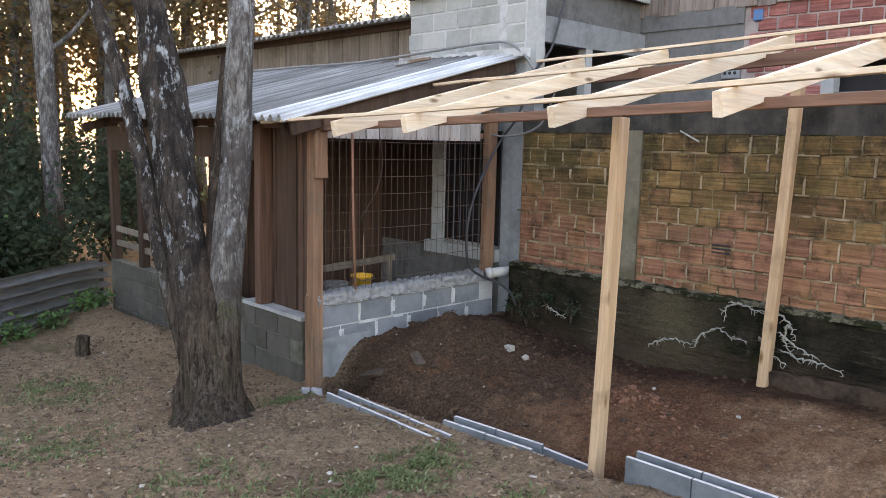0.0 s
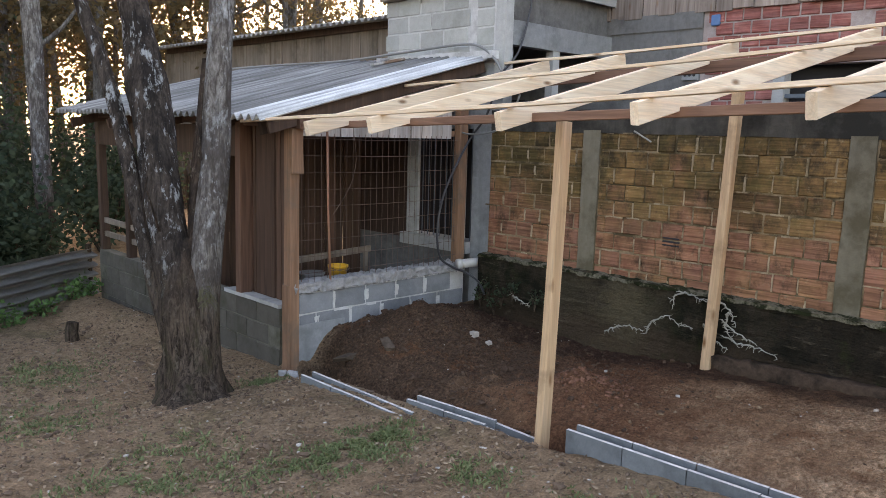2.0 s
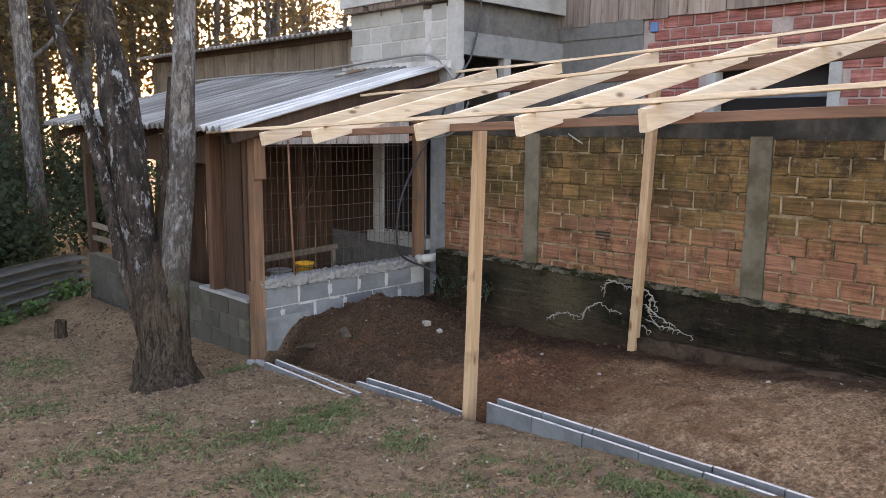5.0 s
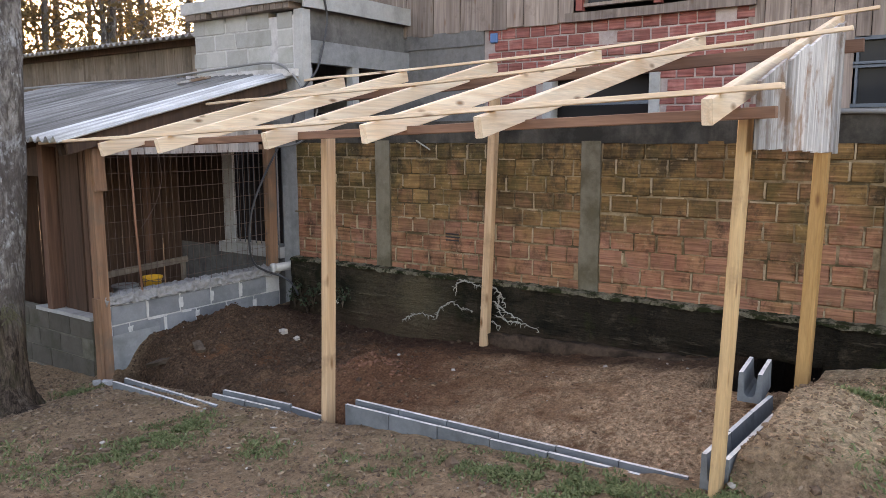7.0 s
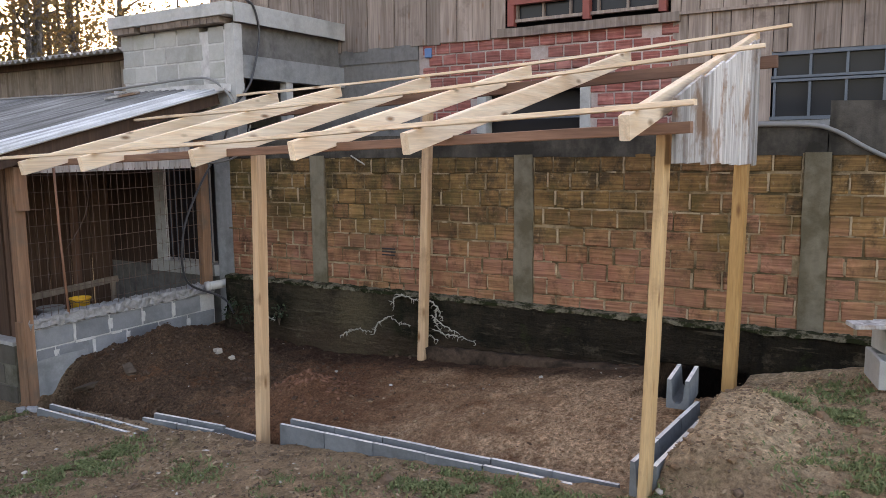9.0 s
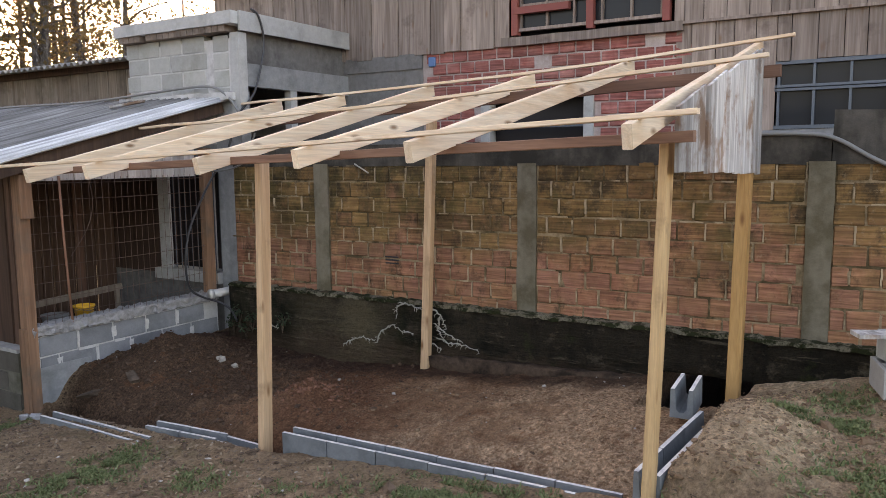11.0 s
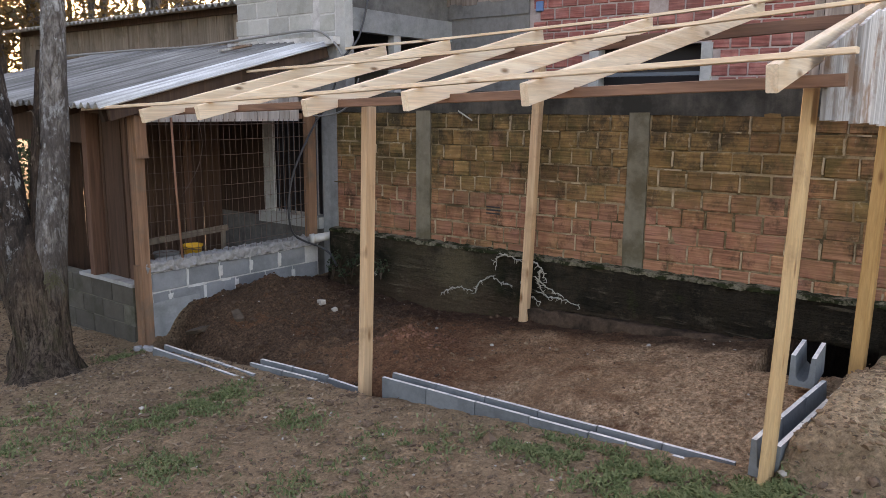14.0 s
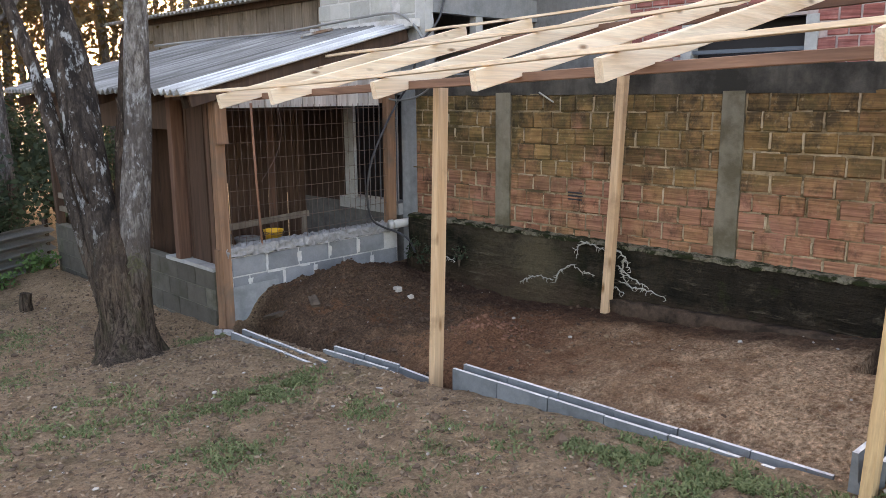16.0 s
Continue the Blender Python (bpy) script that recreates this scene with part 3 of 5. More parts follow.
part("plinth_edge", rough_box((WALL_X - 0.145, -6, 0.685), (WALL_X + 0.01, 5.12, 0.716), (3, 220, 2), 0.022, 21, 14.0), PLINTH_EDGE, wall, "crumbling mossy plinth edge")
ledge = rough_box((WALL_X - 0.24, 0.20, -0.2), (WALL_X - 0.10, 2.35, 0.27), (2, 60, 5), 0.030, 14, 7.0)
for v in ledge.verts:
    v.co.z += (1.0 - v.co.y) * 0.035
part("plinth_ledge", ledge, FOOTING, wall, "crumbling cement ledge at the plinth foot", smooth=True)
part("coping", rough_box((WALL_X - 0.006, -1.0, 2.035), (WALL_X + 0.15, 5.12, 2.25), (1, 40, 2), 0.012, 8), BAND, wall, "black-stained cement band", smooth=False)
part("raised_coping", rough_box((WALL_X - 0.004, -6, 2.035), (WALL_X + 0.15, -1.0, 2.43), (1, 30, 4), 0.02, 11), BAND, wall, "broken raised cement top")
# vent slots as near-black bars on the face, their shade painted
for k in range(3):
    part("vent_slot", box((WALL_X - 0.008, 2.845, 1.055 + k * 0.032), (WALL_X + 0.01, 3.005, 1.069 + k * 0.032)), SHADE_BLACK, wall)
for a, b in PIERS:
    part("pier", rough_box((WALL_X - 0.012, a, 0.66), (WALL_X + 0.12, b, 2.06), (1, 2, 10), 0.008, a), PIER_CEMENT, wall, "flush concrete pier")


def brick_mesh(name, length, height, depth, mat, seed):
    """One hollow brick, its face lightly worn at the edges."""
    b = box((-depth / 2, -length / 2, -height / 2), (depth / 2, length / 2, height / 2), 0.007)
    rng = random.Random(seed)
    for v in b.verts:
        v.co += Vector([rng.uniform(-1, 1) * 0.0038 for _ in range(3)])
    return mesh_of(name, b, mat)


def bricks_in_garden_wall():
    """Nine courses laid bay by bay between the piers, with mortar squeezed out of most upright joints."""
    rng = random.Random(5)
    meshes = {}
    smear = bmesh.new()
    bays = ((5.11, 3.925, 0.208), (3.715, 1.535, 0.202), (1.335, -0.845, 0.226), (-1.035, -3.30, 0.226))
    for top, end, unit in bays:
        for k in range(9):
            z0 = 0.628 + k * COURSE + COURSE / 2
            y = top + (unit * rng.uniform(0.40, 0.60) if k % 2 else rng.uniform(0.0, 0.03))
            while y > end + 0.03:
                l = unit * rng.choice((1, 1, 1, 0.94, 0.9, 1.06, 1.1))
                hi, lo = min(y, top), max(y - l + rng.uniform(0.010, 0.020), end)
                y -= l
                if hi - lo < 0.045:
                    continue
                w = max(0.04, round((hi - lo) / 0.01) * 0.01)
                key = (w, rng.randrange(3))
                if key not in meshes:
                    meshes[key] = brick_mesh("brick", w, 0.141 + 0.003 * key[1], 0.09, BRICK, key[1] + int(w * 100))
                yc = (hi + lo) / 2
                z = z0 + 0.008 * math.sin(yc * 1.3 + k) + (3.1 - yc) * 0.006 + rng.uniform(-0.003, 0.003)
                m = pose(WALL_X + 0.045 + rng.uniform(-0.006, 0.005), yc, z, rng.uniform(-1.2, 1.2), rng.uniform(-1, 1), rng.uniform(-1, 1))
                piece("brick", meshes[key], wall, m)
                if rng.random() < 0.66 and lo > end + 0.01:
                    h = rng.uniform(0.08, 0.15)
                    t = rng.uniform(0.009, 0.018)
                    zc = z + rng.uniform(-0.015, 0.015)
                    join(smear, rough_box((WALL_X - 0.003, lo - 0.014, zc - h / 2), (WALL_X + 0.02, lo - 0.014 + t, zc + h / 2), (1, 1, 4), 0.006, k + yc, 30.0))
                if rng.random() < 0.22:
                    l2 = rng.uniform(0.05, 0.2)
                    zc = z + COURSE / 2
                    join(smear, rough_box((WALL_X - 0.003, yc - l2 / 2, zc - 0.006), (WALL_X + 0.02, yc + l2 / 2, zc + 0.006), (1, 4, 1), 0.005, k * 2 + yc, 30.0))
    ob = part("mortar_smears", smear, SMEAR, wall, "pale mortar squeezed from the joints")
    ob["kind"] = "stuff"


# ---------------------------------------------------------------- shed: low block walls, posts, mesh, roof
SHED_Y, SHED_X = 5.45, 3.66


def block_mesh(name, l, h, d, mat, along_y, seed=0):
    b = box((-l / 2, -d / 2, -h / 2), (l / 2, d / 2, h / 2), 0.007) if not along_y else box((-d / 2, -l / 2, -h / 2), (d / 2, l / 2, h / 2), 0.007)
    rng = random.Random(seed)
    for v in b.verts:
        v.co += Vector([rng.uniform(-1, 1) * 0.0025 for _ in range(3)])
    return mesh_of(name, b, mat)


shed_south = thing("wall_shed_south", (4.8, SHED_Y, 0), "low grey concrete block wall with a rough mortar cap", "wall", kind="structure")
part("mortar_bed", box((3.74, SHED_Y + 0.005, -0.35), (5.98, SHED_Y + 0.135, 0.47)), MORTAR, shed_south, "pale mortar joints")
part("mortar_cap", rough_box((3.72, SHED_Y - 0.032, 0.480), (5.97, SHED_Y + 0.16, 0.575), (110, 5, 5), 0.026, 3, 21.0), CAP, shed_south, "lumpy mortar cap")
part("render_patch", rough_box((3.70, SHED_Y - 0.014, -0.45), (4.30, SHED_Y + 0.05, 0.175), (8, 1, 8), 0.006, 2), GREY_CEMENT, shed_south, "smeared cement footing")
shed_west = thing("wall_shed_west", (SHED_X, 8, 0), "low algae-stained concrete block wall under the shed", "wall", kind="structure")
part("mortar_bed", box((SHED_X + 0.006, 5.60, -0.7), (SHED_X + 0.134, 10.05, 0.325)), GREEN_MORTAR, shed_west, "stained mortar joints")
part("wall_top", rough_box((SHED_X - 0.01, 5.60, 0.325), (SHED_X + 0.15, 6.62, 0.362), (1, 8, 1), 0.006, 5), PALE_CEMENT, shed_west, "pale cement top")


def blocks_of_shed():
    rng = random.Random(8)
    south = [block_mesh("block", 0.385, 0.186, 0.14, BLOCK, False, s) for s in range(3)]
    half = block_mesh("block", 0.185, 0.186, 0.14, BLOCK, False, 7)
    smear = bmesh.new()
    for k in range(4):
        z = 0.372 - k * 0.198
        x = 3.78 - (0.2 if k % 2 else 0)
        while x < 5.95:
            c = x + 0.195
            if x < 3.7:
                piece("block", half, shed_south, pose(x + 0.30, SHED_Y + 0.07, z, 0, 0, rng.uniform(-.5, .5)))
            elif x + 0.39 < 6.06:
                piece("block", rng.choice(south), shed_south, pose(c, SHED_Y + 0.068 + rng.uniform(-.003, .003), z, 0, rng.uniform(-.5, .5), rng.uniform(-.5, .5)))
            x += 0.40
            if rng.random() < 0.75 and 3.8 < x < 5.9:
                w, h = rng.uniform(0.02, 0.055), rng.uniform(0.10, 0.19)
                join(smear, rough_box((x - w / 2, SHED_Y - 0.007, z - h / 2), (x + w / 2, SHED_Y + 0.03, z + h / 2), (2, 1, 4), 0.009, x + k, 24.0))
            if rng.random() < 0.6 and 3.8 < x < 5.7:
                l = rng.uniform(0.12, 0.36)
                join(smear, rough_box((x, SHED_Y - 0.006, z - 0.115), (x + l, SHED_Y + 0.03, z - 0.088), (6, 1, 1), 0.007, x + 3 * k, 24.0))
    ob = part("mortar_smears", smear, MORTAR, shed_south, "pale mortar smeared over the joints")
    ob["kind"] = "stuff"
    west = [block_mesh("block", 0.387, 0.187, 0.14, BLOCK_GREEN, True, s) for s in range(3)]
    for k in range(5):
        z = 0.228 - k * 0.198
        y = 5.60 + (0.2 if k % 2 else 0)
        while y + 0.39 < 10.1:
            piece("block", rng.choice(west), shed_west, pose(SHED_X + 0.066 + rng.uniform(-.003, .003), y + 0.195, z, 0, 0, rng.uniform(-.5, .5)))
            y += 0.40


def timber(name, a, b, w, h, mat, label, category="timber", group="", up=(0, 0, 1), seed=0, warp=0.004):
    return solo(name, beam(a, b, w, h, 0.004, up, seed, warp), mat, label, category, group)


shed = thing("shed_frame", (SHED_X, 5.5, -0.2), "old brown timber shed frame on block walls", "shed")
part("corner_post", beam((3.715, 5.475, -0.32), (3.725, 5.475, 2.03), 0.105, 0.105, 0.006, (0, 1, 0), 1), OLD_POST, shed, "weathered corner post")
part("post_cleat", beam((3.735, 5.405, 1.60), (3.735, 5.405, 2.0), 0.12, 0.035, 0.004, (0, 1, 0), 2), OLD_POST, shed)
part("foot_plank", beam((3.625, 5.43, -0.3), (3.625, 5.43, 0.58), 0.09, 0.03, 0.004, (1, 0, 0), 2), OLD_POST, shed)
part("east_post", beam((5.925, 5.50, 0.56), (5.925, 5.50, 2.25), 0.125, 0.09, 0.005, (0, 1, 0), 3), OLD_POST, shed)
part("inner_post", beam((3.72, 6.33, 0.36), (3.72, 6.33, 2.05), 0.13, 0.10, 0.005, (0, 1, 0), 4), REDWOOD[2], shed)
for k, y in enumerate((9.15, 10.02)):
    part("west_post", beam((3.73, y, 0.30), (3.73, y, 2.1), 0.10, 0.10, 0.005, (0, 1, 0), 5 + k), DARK_BOARD, shed)
part("wall_plate", beam((3.73, 5.30, 2.06), (3.73, 10.2, 2.13), 0.08, 0.12, 0.004, (0, 0, 1), 8), REDWOOD[1], shed)
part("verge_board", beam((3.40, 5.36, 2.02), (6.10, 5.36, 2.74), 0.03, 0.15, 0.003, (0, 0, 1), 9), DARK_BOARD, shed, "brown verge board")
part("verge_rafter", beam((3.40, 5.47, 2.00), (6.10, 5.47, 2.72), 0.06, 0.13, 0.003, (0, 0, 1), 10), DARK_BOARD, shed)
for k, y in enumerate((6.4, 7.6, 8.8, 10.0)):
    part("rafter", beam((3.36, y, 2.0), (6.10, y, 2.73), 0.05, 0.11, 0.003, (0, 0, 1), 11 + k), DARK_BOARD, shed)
part("mesh_rail", beam((3.78, 5.56, 1.985), (5.86, 5.56, 1.985), 0.05, 0.06, 0.003, (0, 0, 1), 17), OLD_POST, shed)
# short whitened boards between the mesh and the roof slope
for k in range(13):
    x = 3.92 + k * 0.150
    top = 2.03 + (x - 3.4) * 0.262 - 0.13
    if top - 1.93 > 0.05:
        part("gable_board", beam((x, 5.515, 1.935), (x, 5.515, top), 0.143, 0.018, 0.003, (0, 1, 0), 20 + k), WHITE_BOARD, shed)
# brown cladding beside the corner, on the west side
for k, (y, w, m) in enumerate(((5.64, 0.075, 1), (5.725, 0.08, 0), (5.815, 0.085, 1), (6.04, 0.34, 0), (6.245, 0.05, 1))):
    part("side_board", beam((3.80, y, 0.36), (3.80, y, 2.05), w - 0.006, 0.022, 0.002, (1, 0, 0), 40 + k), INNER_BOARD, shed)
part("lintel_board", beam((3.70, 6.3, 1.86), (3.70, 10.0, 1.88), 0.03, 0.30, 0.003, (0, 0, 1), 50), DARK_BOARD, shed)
for k, z in enumerate((0.52, 0.70)):
    part("rail", beam((3.73, 8.1, z), (3.73, 10.0, z + 0.02), 0.04, 0.07, 0.003, (0, 0, 1), 52 + k), BACK_BOARD, shed)

# inner partition of upright boards
def shed_roof_z(x, y):
    return 2.095 + (x - 3.3) * 0.262 + (y - 5.3) * 0.012


inner = thing("board_partition", (4.9, 7.6, 0), "dark brown upright board partition inside the shed", "partition", kind="structure")
for k in range(16):
    x = 3.86 + k * 0.148
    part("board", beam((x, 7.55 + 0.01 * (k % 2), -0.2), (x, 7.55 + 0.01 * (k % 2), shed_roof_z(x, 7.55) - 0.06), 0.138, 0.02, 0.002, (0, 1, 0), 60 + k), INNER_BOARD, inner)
solo("shed_floor", box((3.80, 5.6, -0.5), (6.15, 10, -0.12)), SHADED_RENDER, "dark cement floor of the shed", "floor", kind="structure")
for k, (x, y) in enumerate(((4.02, 6.9), (4.14, 6.9), (5.25, 6.95))):
    solo("upright_board", beam((x, y, -0.12), (x + 0.01, y + 0.03, 2.2), 0.10, 0.03, 0.003, (0, 1, 0), 80 + k), REDWOOD[2], "red-brown plank standing upright in the shed", "plank", "planks in the shed")

# bench and things on it
bench = thing("wooden_bench", (4.75, 6.15, -0.12), "plain wooden bench inside the shed behind the mesh", "bench")
part("seat", beam((4.15, 6.0, 0.375), (5.35, 6.0, 0.375), 0.40, 0.03, 0.003, (0, 0, 1), 90), BACK_BOARD, bench)
part("rail", beam((4.05, 6.35, 0.60), (5.35, 6.35, 0.66), 0.03, 0.07, 0.003, (0, 0, 1), 91), BACK_BOARD, bench, "pale back rail")
for x in (4.2, 5.3):
    for y in (5.85, 6.17):
        part("leg", beam((x, y, -0.12), (x, y, 0.36), 0.06, 0.06, 0.003, (0, 1, 0), 92), BACK_BOARD, bench)
    part("back_post", beam((x, 6.37, -0.12), (x, 6.37, 0.64), 0.05, 0.04, 0.003, (0, 1, 0), 93), BACK_BOARD, bench)


def bucket(x, y, z):
    b = thing("bucket", (x, y, z), "yellow plastic bucket standing on the bench", "bucket")
    bm = bmesh.new()
    prof = [(0.0, 0.0), (0.076, 0.0), (0.080, 0.006), (0.100, 0.190), (0.110, 0.193), (0.111, 0.212), (0.105, 0.213), (0.100, 0.209), (0.074, 0.012), (0.0, 0.012)]
    seg = 24
    rings = [[bm.verts.new((x + r * math.cos(2 * math.pi * k / seg), y + r * math.sin(2 * math.pi * k / seg), z + h)) for k in range(seg)] for r, h in prof[1:-1]]
    for r0, r1 in zip(rings, rings[1:]):
        for k in range(seg):
            bm.faces.new((r0[k], r0[(k + 1) % seg], r1[(k + 1) % seg], r1[k]))
    bm.faces.new(rings[0][::-1])
    bm.faces.new(rings[-1])
    body = part("body", bm, YELLOW, b, smooth=True)
    part("handle", tube([(x - 0.112, y - 0.02, z + 0.20), (x - 0.085, y - 0.085, z + 0.18), (x, y - 0.122, z + 0.165), (x + 0.085, y - 0.085, z + 0.18), (x + 0.112, y - 0.02, z + 0.20)], 0.004, 6, sub=4), WIRE, body, "thin wire handle", smooth=True)


bucket(4.58, 5.93, 0.391)
tub = thing("grey_tub", (4.25, 5.93, 0.391), "grey plastic tub standing on the bench", "tub")
tub_body = part("body", tube([(4.25, 5.93, 0.391), (4.25, 5.93, 0.42), (4.25, 5.93, 0.55)], [0.09, 0.10, 0.13], 16), GREY_HOSE, tub)
part("rim", tube([(4.25, 5.93, 0.548), (4.25, 5.93, 0.562)], [0.14, 0.14], 16), GREY_HOSE, tub_body)

# wire mesh across the south opening
mesh_panel = thing("wire_mesh", (4.8, 5.47, 0.56), "rusty welded wire mesh closing the shed opening", "wire mesh")
for k in range(28):
    x = 3.82 + k * 0.074
    part("upright_wire", tube([(x, 5.468, 0.55), (x + 0.004, 5.47, 1.2), (x, 5.468, 1.96)], 0.0024, 5), WIRE, mesh_panel)
for k in range(9):
    z = 0.66 + k * 0.157
    part("cross_wire", tube([(3.78, 5.462, z), (4.8, 5.463, z - 0.012), (5.84, 5.462, z)], 0.0028, 5), WIRE, mesh_panel)
solo("reinforcing_bar", tube([(4.13, 5.44, 0.56), (4.10, 5.44, 1.3), (4.09, 5.445, 1.98)], 0.012, 8), RUST_BAR, "rusty bar standing against the mesh", "bar", smooth=True)
solo("thin_wire", tube([(4.15, 5.43, 1.2), (4.34, 5.43, 1.45), (4.42, 5.43, 1.7), (4.40, 5.44, 1.95)], 0.003, 5, sub=4), WIRE, "loose bent wire hooked on the mesh", "wire", smooth=True)


# ---------------------------------------------------------------- corrugated roofs
def corrugated(x0, x1, y0, y1, z_of, pitch, amp, thick, flip=1, steps=8, along=3):
    """A wavy sheet whose ridges run along x."""
    n = int(round((y1 - y0) / pitch * steps))
    bm = bmesh.new()
    tops, lows = [], []
    for j in range(n + 1):
        y = y0 + (y1 - y0) * j / n
        w = amp * math.cos(2 * math.pi * y / pitch)
        tr, lr = [], []
        for i in range(along + 1):
            x = x0 + (x1 - x0) * i / along
            z = z_of(x, y) + w + 0.006 * noise.noise(Vector((x * 1.5, y * 1.5, 4)))
            tr.append(bm.verts.new((x, y, z)))
            lr.append(bm.verts.new((x, y, z - thick)))
        tops.append(tr)
        lows.append(lr)
    for j in range(n):
        for i in range(along):
            bm.faces.new((tops[j][i], tops[j][i + 1], tops[j + 1][i + 1], tops[j + 1][i]))
            bm.faces.new((lows[j][i], lows[j + 1][i], lows[j + 1][i + 1], lows[j][i + 1]))
        for i in (0, along):
            bm.faces.new((tops[j][i], tops[j + 1][i], lows[j + 1][i], lows[j][i]))
    for i in range(along):
        for j in (0, n):
            bm.faces.new((tops[j][i], tops[j][i + 1], lows[j][i + 1], lows[j][i]))
    bmesh.ops.recalc_face_normals(bm, faces=bm.faces)
    return bm


roof = thing("shed_roof", (4.7, 7.8, 2.1), "corrugated fibre cement shed roof, weathered grey and white", "roof", kind="structure")
ys = [5.25, 5.76, 6.90, 8.04, 9.18, 10.32]
for i in range(5):
    up = 0.012 if i % 2 else 0.0
    part("roof_sheet", corrugated(3.28, 6.16, ys[i], ys[i + 1] + 0.05, lambda x, y: shed_roof_z(x, y) + up, 0.127, 0.029, 0.008, along=6), FIBRE if i == 0 else FIBRE_OLD, roof, smooth=True)
part("flashing", rough_box((6.02, 5.18, 2.80), (6.16, 7.1, 2.885), (1, 16, 2), 0.022, 9, 7), MORTAR, roof, "rough mortar flashing")
solo("timber_offcut", beam((5.45, 6.5, 2.74), (5.65, 6.15, 2.80), 0.05, 0.03, 0.003), PALE_BOARD, "grey timber offcut lying on the shed roof", "offcut")
solo("roof_hose", tube([(5.2, 9.8, 2.78), (5.75, 8.9, 2.86), (5.85, 7.6, 2.86), (6.0, 6.5, 2.93), (6.05, 5.7, 2.97), (6.02, 5.35, 2.93), (6.04, 5.16, 2.80), (6.05, 5.05, 2.66)], 0.015, 8, sub=5), GREY_HOSE, "grey hose running along the shed roof", "hose", smooth=True)

# ---------------------------------------------------------------- block tower with its slab
TX, TY = 6.15, 5.105
tower = thing("wall_tower", (TX, 6.1, 0), "pale concrete block annex with a flat cast slab", "annex", kind="structure")
part("mortar_bed", box((TX + 0.006, 5.25, 2.2), (TX + 0.13, 7.05, 3.50)), MORTAR, tower, "pale mortar joints")
part("base_wall", box((TX, 5.5, -0.4), (TX + 0.14, 7.55, 0.70)), SHADED_RENDER, tower)
part("column", rough_box((TX - 0.004, TY, -0.3), (TX + 0.14, 5.52, 2.9), (1, 2, 14), 0.004, 3), GREY_CEMENT, tower, "grey rendered column")
part("head_wall", box((TX, 5.52, 2.05), (TX + 0.14, 7.55, 2.30)), GREY_CEMENT, tower)
part("north_wall", box((TX, 6.61, 0.70), (TX + 0.14, 10.0, 2.05)), DARK_BOARD, tower)
part("window_jamb", rough_box((TX - 0.015, 6.42, 0.70), (TX + 0.025, 6.61, 2.05), (1, 2, 8), 0.004, 6), PALE_CEMENT, tower, "pale cast jamb")
part("window_sill", box((TX - 0.08, 5.52, 0.635), (TX + 0.2, 6.66, 0.77)), PALE_CEMENT, tower, "pale sill")
part("corner_strip", rough_box((TX - 0.01, TY - 0.006, 2.5), (TX + 0.12, TY + 0.13, 3.56), (1, 1, 10), 0.004, 6), PALE_CEMENT, tower, "pale corner mortar")
part("window_trim", box((TX - 0.01, 5.72, 0.77), (TX + 0.12, 5.80, 2.05), 0.004), PALE_CEMENT, tower, "pale window trim")
# near-black sheet in place of the unlit room behind the window
part("dark_room", box((6.75, 5.3, 0.0), (6.8, 7.5, 2.4)), SHADE_BLACK, tower)
part("upper_back", box((6.29, 5.26, 2.2), (7.9, 7.05, 2.3)), GREY_CEMENT, tower)
for k in range(9):
    y = 5.58 + k * 0.102
    part("window_bar", tube([(TX + 0.05, y, 0.72), (TX + 0.05, y, 2.05)], 0.007, 6), STEEL_BLUE, tower)
part("slab", rough_box((TX - 0.13, TY - 0.02, 3.64), (8.16, 7.15, 3.78), (10, 8, 1), 0.006, 5), PALE_CEMENT, tower, "cast concrete roof slab")
part("slab_edge", rough_box((TX - 0.02, TY - 0.05, 3.575), (8.16, TY - 0.02, 3.79), (10, 1, 1), 0.004, 7), PALE_CEMENT, tower, "pale fascia")
for k in range(18):
    if k == 13:
        continue
    y = 5.22 + k * 0.105
    bm = box((TX - 0.10, y, 3.565), (TX + 0.10, y + 0.096, 3.64), 0.004)
    b = part("slab_brick", bm, HOLLOW_END, tower)
part("lintel", rough_box((TX + 0.10, TY, 2.96), (8.15, TY + 0.12, 3.22), (12, 1, 2), 0.005, 8), GREY_CEMENT, tower, "grey concrete lintel")
# the slab's shade on this wall is put into its colour
part("south_wall", rough_box((TX + 0.10, TY + 0.07, 3.20), (8.14, TY + 0.16, 3.60), (12, 1, 3), 0.004, 9), SHADED_RENDER, tower, "grey rendered wall under the slab")
part("rear_wall", box((6.29, 6.95, 2.3), (8.15, 7.05, 3.64)), SHADED_RENDER, tower)
part("porch_post", box((7.0, TY + 0.01, 1.9), (7.12, TY + 0.11, 2.96)), PALE_CEMENT, tower)


